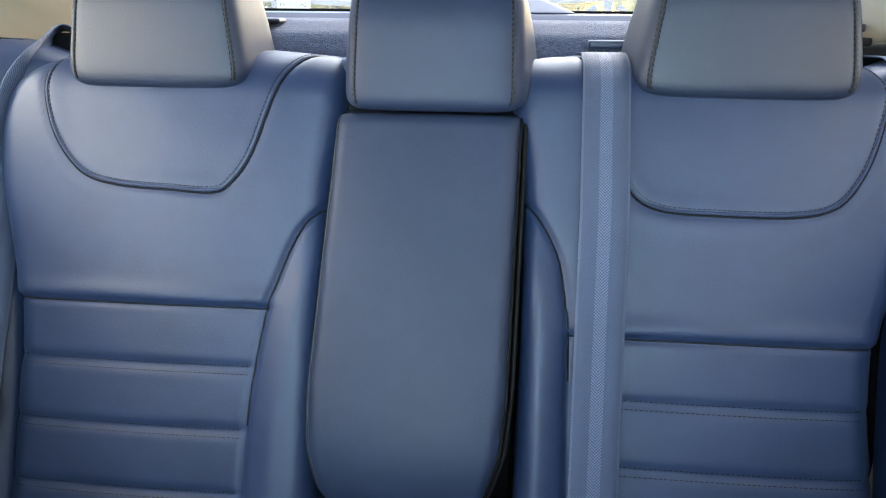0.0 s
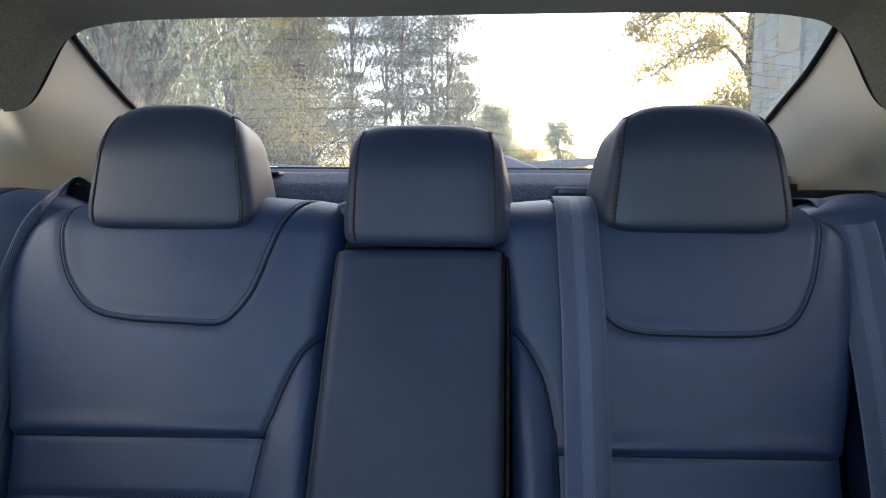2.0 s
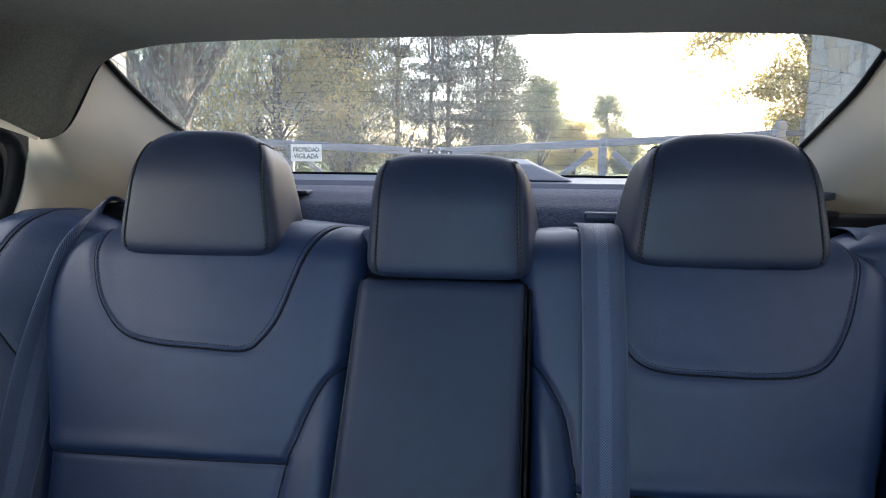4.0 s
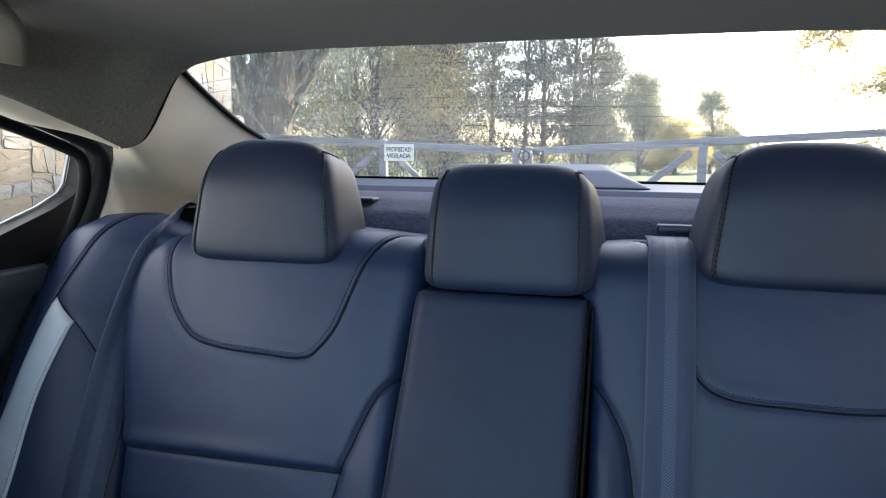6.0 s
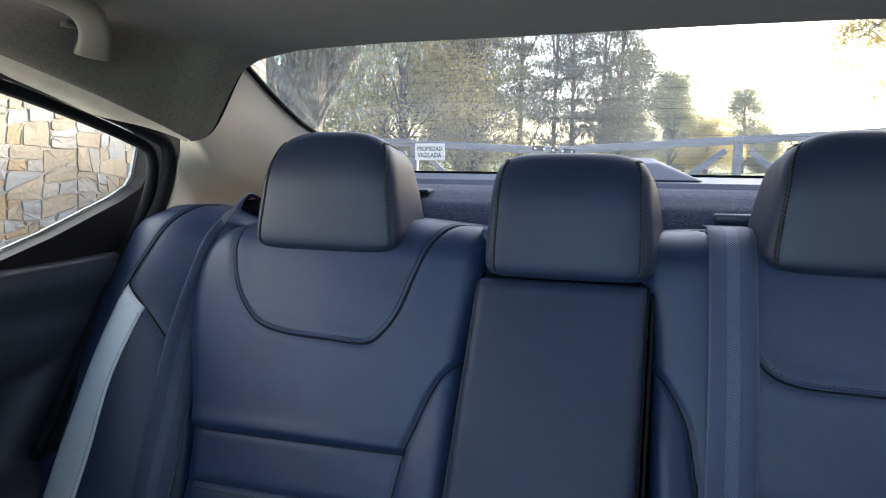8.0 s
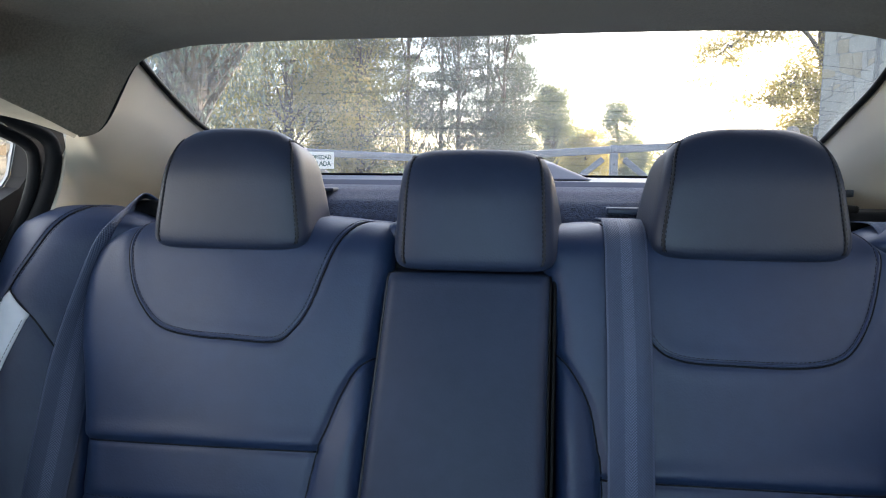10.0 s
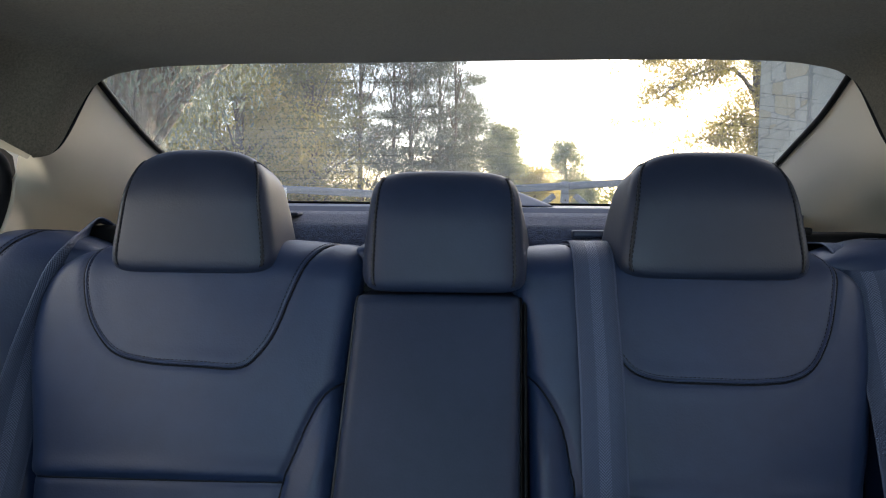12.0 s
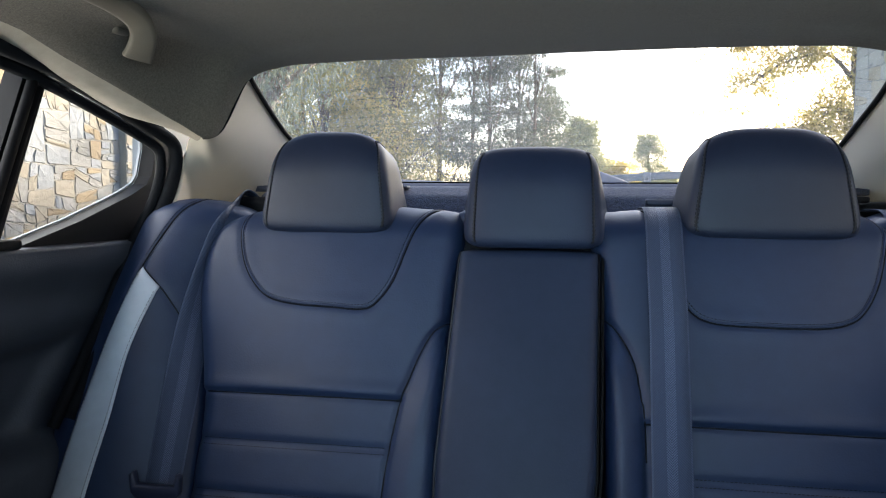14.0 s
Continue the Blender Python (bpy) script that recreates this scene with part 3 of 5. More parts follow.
    # rubber seal along the roof rail and down the pillar
    line = spline([(0.592, -0.95, 1.30), (0.590, -0.55, 1.300), (0.588, -0.23, 1.272), (0.585, -0.14, 1.255), (0.580, -0.045, 1.230), (0.572, 0.020, 1.208), (0.564, 0.045, 1.194), (0.561, 0.051, 1.176),
                   (0.563, 0.048, 1.145), (0.570, 0.036, 1.105), (0.586, 0.012, 1.050), (0.603, -0.02, 0.97), (0.64, -0.10, 0.80)], 90)
    tube("door_seal", [((MID if side < 0 else CX + 0.006) + side * (p[0] - 0.002), p[1], p[2]) for p in line], 0.0100, RUBBER, d, "black rubber door seal", sides=10)
    line2 = [(MID + side * (p[0] + 0.016), p[1] - 0.012, p[2] - 0.010) for p in line]
    tube("inner_seal", line2, 0.008, RUBBER, d, "black rubber inner seal", sides=8)

    # lower trim panel with a rolled top, a pocket and an armrest
    def skin(u, v):
        y = -1.0 + 1.18 * u
        z = 1.052 - 0.80 * v - 0.012 * u
        x = 0.606 + 0.085 * min(1, v / 0.35) ** 0.8 - 0.014 * math.exp(-((v - 0.03) / 0.035) ** 2)

        def past(k):
            return 1 / (1 + math.exp(-max(-40.0, min(40.0, k))))
        brink = -0.086 - (0.89 - z) * 0.54              # slanting rear edge of the pocket
        x += 0.020 * past((brink - y) * 170) * past((0.905 - z) * 200) * past((z - 0.782) * 200)
        x -= 0.050 * past((0.772 - z) * 170) * past((-0.080 - y) * 150) * past((z - 0.56) * 60)
        x -= 0.005 * past((0.965 - z) * 200) * past((z - 0.925) * 200)
        return (MID + side * x, y, z)
    vv, ff = grid(skin, lin(0, 1, 150), [k ** 1.1 for k in lin(0, 1, 120)])
    trim = solid("trim_panel", vv, ff if side > 0 else [f[::-1] for f in ff], DOORSKIN, d, "black textured door trim with a moulded armrest")
    thicken(trim, 0.012, -1)
    part("sill_strip", box_bm((0.030, 0.80, 0.012), (MID + side * 0.612, -0.62, 1.052), 0.004), RUBBER, d, "black window sill strip")
    settle(d)
    return d


left_door = door(-1)
door(1)

# maker's mark etched low in the quarter pane: small dark bars
mark = thing("glass_mark", (MID - 0.6395, -0.215, 1.085), "tiny dark etched mark on the side glass", "glass mark")
for k, (dy, dz, ly, lz) in enumerate(((0, 0.022, 0.024, 0.004), (0.006, 0.014, 0.010, 0.002), (0, 0.007, 0.022, 0.0015), (0, 0.002, 0.024, 0.0015), (0.004, -0.006, 0.010, 0.002), (0, -0.012, 0.02, 0.0015))):
    part("bar", box_bm((0.0006, ly, lz), (MID - 0.6395, -0.215 + dy, 1.085 + dz)), BLACK, mark)
settle(mark)


# grab handle over each side window
def grab_handle(side):
    g = thing("grab_handle", (MID + side * 0.50, -0.29, 1.315), "greyish cream plastic grab handle folded up on the headliner", "grab handle", group="grab handles")

    def at(x, y, z):
        return Vector((MID + side * (x - 0.006), y, z))
    # a broad flat strap that bends down into a squared foot at each end
    half = [((0.489, -0.160, 1.278), (-0.55, 0.80, -0.22)), ((0.480, -0.166, 1.288), (-0.58, 0.78, -0.22)), ((0.470, -0.176, 1.301), (-0.68, 0.70, -0.20)), ((0.466, -0.192, 1.314), (-0.85, 0.50, 0.05)),
            ((0.468, -0.220, 1.322), (-0.93, 0.15, 0.30)), ((0.470, -0.255, 1.325), (-0.92, 0.03, 0.38)), ((0.470, -0.290, 1.326), (-0.92, 0.0, 0.39))]
    half += [((x, -0.58 - y, z), (a, -b, c)) for (x, y, z), (a, b, c) in half[-2::-1]]
    spine = spline([p for p, _ in half], 60)
    wide = spline([w for _, w in half], 60)
    verts = []
    for i in range(60):
        t = Vector(spine[min(i + 1, 59)] - spine[max(i - 1, 0)]).normalized()
        flat = Vector(wide[i])
        flat = (flat - t * flat.dot(t)).normalized()
        thick = t.cross(flat)
        wd = 0.0145 + 0.003 * abs(2 * i / 59 - 1) ** 6
        for j in range(16):
            w = 2 * math.pi * j / 16
            c, d = math.cos(w), math.sin(w)
            q = Vector(spine[i]) + flat * wd * math.copysign(abs(c) ** 0.45, c) + thick * 0.0065 * math.copysign(abs(d) ** 0.6, d)
            verts.append(at(*q))
    faces = [(i * 16 + j, i * 16 + (j + 1) % 16, (i + 1) * 16 + (j + 1) % 16, (i + 1) * 16 + j) for i in range(59) for j in range(16)]
    faces += [tuple(range(15, -1, -1)), tuple(range(59 * 16, 60 * 16))]
    solid("grip", verts, faces if side > 0 else [f[::-1] for f in faces], HANDLE, g)
    for y in (-0.168, -0.412):
        part("foot", box_bm((0.026, 0.030, 0.036), at(0.512, y, 1.322), 0.008, 3), HANDLE, g, "moulded handle foot", smooth=True)
    settle(g)


grab_handle(-1)
grab_handle(1)

# plain shell that closes the car: roof, floor, quarter panels, pillars, nose and tail
body = thing("car_body", (MID, -0.8, 0.15), "grey saloon car body shell around the cabin", "car", kind="structure")
part("roof", box_bm((1.16, 2.05, 0.012), (MID, -0.95, 1.392), 0.004), PAINT, body)
part("floor", box_bm((1.46, 3.2, 0.02), (MID, -0.9, 0.24)), CARPET, body, "dark carpet floor")
part("firewall", box_bm((1.40, 0.05, 0.72), (MID, -2.35, 0.60)), BLACK, body)
part("dashboard", box_bm((1.36, 0.42, 0.18), (MID, -2.10, 0.84), 0.05, 4), BLACK, body, smooth=True)
part("rear_deck", box_bm((1.30, 0.75, 0.015), (MID, 1.00, 1.085), 0.004), PAINT, body)
part("tail", box_bm((1.40, 0.02, 0.75), (MID, 1.38, 0.70)), PAINT, body)
part("bulkhead", box_bm((1.16, 0.012, 0.82), (MID, 0.125, 0.66)), CARPET, body, "dark carpet bulkhead")
for s in (-1, 1):
    part("door_skin", box_bm((0.02, 3.3, 0.80), (MID + s * 0.755, -0.85, 0.64)), PAINT, body)
    part("quarter_panel", prism_bm([(0.145, 0.3), (1.38, 0.3), (1.38, 1.07), (0.60, 1.10), (0.156, 1.26), (0.145, 1.05)], "x", *sorted((MID + s * 0.66, MID + s * 0.70))), PAINT, body)
    part("rear_pillar", prism_bm([(0.135, 1.0), (0.62, 1.0), (0.62, 1.10), (0.16, 1.275), (0.135, 1.26)], "x", *sorted((MID + s * 0.645, MID + s * 0.655))), PAINT, body)
    part("roof_rail", beam_bm((MID + s * 0.615, 0.14, 1.275), (MID + s * 0.615, -0.25, 1.335), 0.05, 0.05), PAINT, body)
    part("roof_rail", beam_bm((MID + s * 0.615, -0.25, 1.338), (MID + s * 0.600, -1.90, 1.330), 0.05, 0.06), PAINT, body)
    part("centre_pillar", prism_bm([(-0.93, 1.0), (-1.09, 1.0), (-1.03, 1.34), (-0.93, 1.34)], "x", *sorted((MID + s * 0.60, MID + s * 0.65))), BLACK, body)
    part("front_pillar", beam_bm((MID + s * 0.60, -1.50, 1.33), (MID + s * 0.66, -2.35, 0.95), 0.06, 0.07), BLACK, body)
settle(body)


# ---------------------------------------------------------------- rear seat
LEAN = math.atan(0.36)
BEND, ROLL_R = 1.052, 0.058


def back_line(s):
    """Height run s up the backrest and over its rounded top: y, z and the lean there."""
    if s <= BEND:
        z = s
        return -0.071 + (s - 0.838) * 0.36 - 0.06 * max(0, 0.80 - s) ** 2, z, LEAN
    p = LEAN + (s - BEND) / ROLL_R
    end = math.pi / 2 + 0.05
    q = min(p, end)
    y = -0.071 + (BEND - 0.838) * 0.36 + ROLL_R * (math.cos(LEAN) - math.cos(q))
    z = BEND + ROLL_R * (math.sin(q) - math.sin(LEAN))
    if p > end:
        y += (p - end) * ROLL_R
        z -= (p - end) * ROLL_R * 0.05
    return y, z, q


def on_back(x, s, h):
    y, z, p = back_line(s)
    return Vector((x, y - math.cos(p) * h, z + math.sin(p) * h))


def far_from(px, ps, line):
    """Distance from a point to a polyline, both in the plane of the backrest."""
    a, b = line[:-1], line[1:]
    d = b - a
    t = np.clip(((px - a[:, 0]) * d[:, 0] + (ps - a[:, 1]) * d[:, 1]) / np.maximum((d ** 2).sum(1), 1e-12), 0, 1)
    return float(np.sqrt(((px - a[:, 0] - t * d[:, 0]) ** 2 + (ps - a[:, 1] - t * d[:, 1]) ** 2).min()))


def bulge(d, r):
    """Rounded shoulder: 0 beyond r from the edge, -r at the edge."""
    return 0.0 if d >= r else -(r - math.sqrt(max(0.0, r * r - (r - d) ** 2)))


class Half:
    """One side of the backrest, drawn by its seams."""

    def __init__(self, side, inner, outer, yoke, swell, seam_z, pleat_gap):
        self.side = side
        self.inner = spline(inner, 60)       # along the armrest gap
        self.outer = spline([(x + 0.009 * side, s) for x, s in outer], 60)       # along the crease beside the belt
        self.yoke = spline(yoke, 70)         # curved seam under the head restraint
        self.swell = spline(swell, 60)       # seam of the inner bolster
        self.seam_z, self.pleats = seam_z, [seam_z - pleat_gap * (k + 1) for k in range(4)]

    def edges(self, s):
        o = np.interp(s, self.outer[:, 1], self.outer[:, 0])
        i = np.interp(s, self.inner[:, 1], self.inner[:, 0])
        return float(i), float(o)

    def height(self, x, s):
        i, o = self.edges(min(s, 1.12))
        w = abs(o - i)
        u = abs(x - i) / w
        h = -0.004 + 0.012 * math.sin(math.pi * min(1, max(0, u))) ** 0.7
        h += bulge(abs(x - o), 0.034) + bulge(abs(x - i), 0.022)
        sx = float(np.interp(s, self.swell[::-1, 1], self.swell[::-1, 0]))
        inside = (x - sx) * self.side         # positive on the outer side of the bolster's seam
        on_main = 1 / (1 + math.exp(-inside / 0.004)) if s < self.swell[0, 1] + 0.004 else 1.0
        if s < self.seam_z + 0.05:
            # the pleated lower panel lies back, the upper panel rolls over it
            below = 1 / (1 + math.exp((s - self.seam_z) / 0.0016))
            h -= 0.005 * below * on_main
            if s > self.seam_z:
                h += 0.002 * math.exp(-((s - self.seam_z - 0.011) / 0.009) ** 2) * on_main
            h -= 0.0045 * math.exp(-((s - self.seam_z) / 0.0032) ** 2) * on_main
            for p in self.pleats:
                h -= (0.0030 * math.exp(-((s - p - 0.002) / 0.006) ** 2)) * on_main
        if s < self.swell[0, 1] + 0.01:
            d = far_from(x, s, self.swell)
            h -= 0.006 * math.exp(-(d / 0.0035) ** 2)
            if inside < 0:
                h += 0.010 * soft_step(d / 0.035) * soft_step((self.swell[0, 1] + 0.01 - s) / 0.10)
        d = far_from(x, s, self.yoke)
        h -= 0.0020 * math.exp(-(d / 0.0022) ** 2)
        h += 0.0007 * math.exp(-((d - 0.010) / 0.008) ** 2)
        h += 0.0012 * noise.noise((x * 9, s * 9, 3.0)) + 0.0006 * noise.noise((x * 31, s * 25, 7.0))
        return h

    def point(self, x, s, lift=0.0):
        return on_back(x, s, self.height(x, s) + lift)


LEFT = Half(-1, [(-0.122, 0.50), (-0.124, 0.75), (-0.122, 0.95), (-0.110, 1.06), (-0.108, 1.2)],
            [(-0.468, 0.50), (-0.465, 0.655), (-0.463, 0.741), (-0.463, 0.822), (-0.477, 0.90), (-0.492, 0.965), (-0.495, 1.02), (-0.487, 1.052), (-0.472, 1.080), (-0.448, 1.100), (-0.43, 1.12), (-0.42, 1.2)],
            [(-0.405, 1.165), (-0.428, 1.115), (-0.437, 1.068), (-0.431, 1.030), (-0.414, 0.996), (-0.385, 0.969), (-0.345, 0.959), (-0.290, 0.956), (-0.240, 0.955), (-0.219, 0.969), (-0.202, 0.995), (-0.187, 1.038), (-0.172, 1.076), (-0.148, 1.12), (-0.128, 1.165)],
            [(-0.118, 0.947), (-0.142, 0.930), (-0.158, 0.902), (-0.171, 0.868), (-0.182, 0.835), (-0.194, 0.756), (-0.200, 0.655), (-0.203, 0.50)],
            0.842, 0.0625)
RIGHT = Half(1, [(0.084, 0.50), (0.086, 0.75), (0.085, 0.95), (0.070, 1.05), (0.056, 1.075), (0.055, 1.2)],
             [(0.440, 0.50), (0.437, 0.697), (0.433, 0.754), (0.434, 0.828), (0.450, 0.885), (0.464, 0.954), (0.470, 1.02), (0.466, 1.065), (0.445, 1.095), (0.42, 1.2)],
             [(0.118, 1.165), (0.138, 1.12), (0.155, 1.06), (0.172, 1.005), (0.190, 0.967), (0.220, 0.951), (0.277, 0.948), (0.335, 0.948), (0.373, 0.953), (0.398, 0.967), (0.419, 1.0), (0.433, 1.044), (0.438, 1.078), (0.428, 1.115), (0.405, 1.165)],
             [(0.080, 0.960), (0.097, 0.944), (0.112, 0.922), (0.123, 0.897), (0.130, 0.859), (0.134, 0.827), (0.137, 0.677), (0.138, 0.50)],
             0.830, 0.0625)

rear_seat = thing("rear_seat", (MID, -0.1, 0.45), "navy-black leather rear bench backrest with pleats, piping and a folded-up armrest", "car seat")
S_STEPS = sorted(set([round(v, 4) for v in lin(0.50, 1.06, 200)] + [round(v, 4) for v in lin(1.06, 1.19, 34)]))
U_STEPS = [0.5 - 0.5 * math.cos(math.pi * k) * (0.75 + 0.25 * abs(math.cos(math.pi * k))) for k in lin(0, 1, 110)]


def half_cover(h, nm):
    def cover(u, s):
        i, o = h.edges(min(s, 1.12))
        if u < 0 or u > 1:
            x = i if u < 0 else o
            return on_back(x, s, h.height(x, s) - 0.05)
        return h.point(i + (o - i) * u, s)
    v, f = grid(cover, [-1, *U_STEPS, 2], S_STEPS)
    if h.side < 0:
        f = [q[::-1] for q in f]
    return solid(nm, v, f, LEATHER, rear_seat, "navy-black leather backrest with a pleated lower panel")


for h in (LEFT, RIGHT):
    half_cover(h, "backrest")
    # welt and double stitching of the curved yoke seam
    yk = h.yoke[2:-2]
    tube("yoke_seam", [h.point(x, s, 0.0009) for x, s in yk], 0.0012, THREAD, rear_seat, "dark sunken seam")
    mid = yk.mean(0)
    for k in (0.0026, 0.0056):
        inner = []
        for j in range(1, len(yk) - 1):
            t = yk[j + 1] - yk[j - 1]
            nrm = np.array((-t[1], t[0])) / (np.linalg.norm(t) + 1e-9)
            if nrm @ (np.array((mid[0], 1.06)) - yk[j]) < 0:
                nrm = -nrm
            inner.append(yk[j] + nrm * k)
        if k < 0.005:
            tube("yoke_welt", [h.point(x, s, -0.0002) for x, s in inner], 0.0017, LEATHER, rear_seat, "raised leather welt")
        else:
            stitches("yoke_stitching", [h.point(x, s, 0.0004) for x, s in inner], THREAD, rear_seat)
    i0, o0 = h.edges(0.8)
    sx = float(np.interp(h.seam_z, h.swell[::-1, 1], h.swell[::-1, 0]))
    tube("cross_seam", [h.point(x, h.seam_z - 0.0005, 0.0006) for x in lin(sx, o0 - 0.012 * h.side, 60)], 0.0012, THREAD, rear_seat, "dark sunken seam")
    tube("bolster_seam", [h.point(x, s, 0.0010) for x, s in h.swell[:46]], 0.0011, THREAD, rear_seat, "dark sunken seam")
    for p in h.pleats:
        sx = float(np.interp(p, h.swell[::-1, 1], h.swell[::-1, 0]))
        xs = lin(sx + 0.006 * h.side, o0 - 0.018 * h.side, 40)
        for off in (0.004, -0.004):
            stitches("pleat_stitching", [h.point(x, p + off, 0.0003) for x in xs], THREAD, rear_seat, pitch=0.005, length=0.0036, radius=0.0005)

# outer bolsters beside the doors, with a pale strip on each


def bolster(side):
    inner = spline([(0.470, 0.50), (0.468, 0.70), (0.472, 0.83), (0.486, 0.92), (0.490, 0.98), (0.482, 1.03), (0.465, 1.075), (0.44, 1.11), (0.43, 1.2)], 60)
    outer = spline([(0.735, 0.50), (0.716, 0.66), (0.695, 0.78), (0.668, 0.89), (0.646, 0.97), (0.630, 1.03), (0.618, 1.075), (0.608, 1.105), (0.60, 1.2)], 60)

    def lim(s):
        return float(np.interp(s, inner[:, 1], inner[:, 0])), float(np.interp(s, outer[:, 1], outer[:, 0]))

    def slope(x, s):
        return -soft_step((s - 0.97) / 0.13) * (0.011 + 0.010 * max(0.0, (x - 0.485) / 0.15))

    def hgt(x, s):
        i, o = lim(s)
        u = min(1, max(0, (x - i) / (o - i)))
        h = -0.026 + 0.052 * math.sin(math.pi * min(1, u * 0.92 + 0.02)) ** 0.8 * (0.55 + 0.45 * min(1, max(0, (1.10 - s) / 0.12)))
        h += bulge(o - x, 0.03)
        # seams: along the strip, and across to the belt
        h -= 0.002 * math.exp(-(far_from(x, s, rim) / 0.003) ** 2) + 0.002 * math.exp(-(far_from(x, s, cross) / 0.003) ** 2)
        return h + 0.001 * noise.noise((x * 11, s * 9, 5.0 * side))
    rim = spline([(0.512, 1.15), (0.524, 1.10), (0.538, 1.068), (0.554, 1.038), (0.573, 1.000), (0.604, 0.911), (0.628, 0.812), (0.646, 0.70), (0.66, 0.55)], 50)
    lip = spline([(0.541, 0.974), (0.566, 0.889), (0.577, 0.80), (0.592, 0.70), (0.604, 0.55)], 40)
    cross = spline([(0.572, 1.000), (0.541, 0.974), (0.520, 0.948), (0.498, 0.918)], 20)

    def pt(x, s, lift=0.0):
        q = on_back(x, s, hgt(x, s) + lift)
        return Vector((side * q.x, q.y, q.z - slope(x, s)))
    root = rear_seat

    def cover(u, s):
        i, o = lim(s)
        if u < 0 or u > 1:
            x = i if u < 0 else o
            q = on_back(x, s, hgt(x, s) - 0.05)
            return Vector((side * q.x, q.y, q.z - slope(x, s)))
        return pt(i + (o - i) * u, s)
    v, f = grid(cover, [-1, *lin(0, 1, 56), 2], lin(0.50, 1.17, 130))
    if side < 0:
        f = [q[::-1] for q in f]
    solid("side_bolster", v, f, LEATHER, root, "navy-black leather side bolster beside the door")

    def ridge(s):
        return float(np.interp(s, rim[::-1, 1], rim[::-1, 0]))

    def strip(u, k):
        s_in = 0.974 + (0.55 - 0.974) * k
        s_out = 1.000 + (0.55 - 1.000) * k
        xi, xo = float(np.interp(s_in, lip[::-1, 1], lip[::-1, 0])), ridge(s_out)
        x, s = xi + (xo - xi) * u, s_in + (s_out - s_in) * u
        return pt(x, s, 0.0018 + 0.0012 * math.sin(math.pi * u))
    v, f = grid(strip, lin(0, 1, 12), lin(0, 1, 60))
    if side > 0:
        f = [q[::-1] for q in f]
    st = solid("pale_strip", v, f, LEATHER_PALE, root, "pale grey leather strip sewn along the bolster")
    thicken(st, 0.002, -1)
    for u in (0.07, 0.93):
        stitches("strip_stitching", [strip(u, k) + Vector((0, -0.001, 0)) for k in lin(0.02, 1, 60)], THREAD_PALE, root, pitch=0.005, length=0.0036, radius=0.0005)
    for nm, ln in (("rim_seam", rim), ("cross_seam", cross)):
        tube(nm, [pt(x, s, 0.0008) for x, s in ln], 0.0011, THREAD, root, "dark sunken seam")
    for k in (-0.0045, 0.0045):
        stitches("bolster_stitching", [pt(x + k, s, 0.0004) for x, s in rim[2:24]], THREAD, root)


bolster(-1)
bolster(1)


# folded-up armrest in the middle
def arm_sheet(u, s):
    """u across 0..1, s up; a padded box with softly rounded ends."""
    k = (s - 0.655) / (1.038 - 0.655)
    half = float(np.interp(k, (0, 0.06, 0.16, 0.3, 1), (0.074, 0.084, 0.095, 0.0985, 0.0935)))
    mid = float(np.interp(k, (0, 1), (-0.030, -0.0165)))
    w = 2 * u - 1
    h = 0.012 + 0.028 * min(1.0, max(0.0, (1.03 - s) / 0.33)) - 0.020 * max(0, (0.76 - s) / 0.1) ** 2
    h += 0.006 * (1 - w * w)
    h += bulge(min(u, 1 - u) * 2 * half, 0.012) + bulge(1.038 - s, 0.014) + bulge(s - 0.655, 0.028)
    h += 0.0008 * noise.noise((u * 3, s * 11, 1.5))
    return on_back(mid + w * half, s, h)


AU, AS = [-1, *[0.5 - 0.5 * math.cos(math.pi * k) for k in lin(0, 1, 50)], 2], [0.655 + 0.383 * (0.5 - 0.5 * math.cos(math.pi * k)) for k in lin(0, 1, 90)]


def arm_cover(u, s):
    if u < 0 or u > 1:
        q = arm_sheet(min(1, max(0, u)), s)
        return q + Vector((0, 0.07, 0.0))
    return arm_sheet(u, s)


v, f = grid(arm_cover, AU, [*AS])
n_u = len(AU)
v = [q + Vector((0, 0.06, 0)) for q in v[:n_u]] + list(v) + [q + Vector((0, 0.06, 0)) for q in v[-n_u:]]
f = [(j * n_u + i, j * n_u + i + 1, (j + 1) * n_u + i + 1, (j + 1) * n_u + i) for j in range(len(AS) + 1) for i in range(n_u - 1)]
armrest = solid("armrest", v, f, LEATHER_SHADED, rear_seat, "leather centre armrest folded up, its tone cut for shade")
for u, lab in ((0.0, "dark piping"), (1.0, "glossy black piping")):
    edge = [arm_sheet(u, s) + Vector(((-1 if u == 0 else 1) * 0.001, 0.001, 0)) for s in AS[6:-3]]
    tube("edge_piping", edge, 0.0019, LEATHER_DARK if u == 0 else BLACK, armrest, lab)
loop = [arm_sheet(1.0, s) + Vector((0.0065, 0.008, 0)) for s in AS[10:-4]]
loop += [loop[-1] + Vector(o) for o in ((-0.001, 0.002, 0.006), (-0.006, 0.005, 0.012), (-0.014, 0.010, 0.014))]
tube("pull_loop", loop, 0.0024, BLACK, armrest, "thin black pull cord")
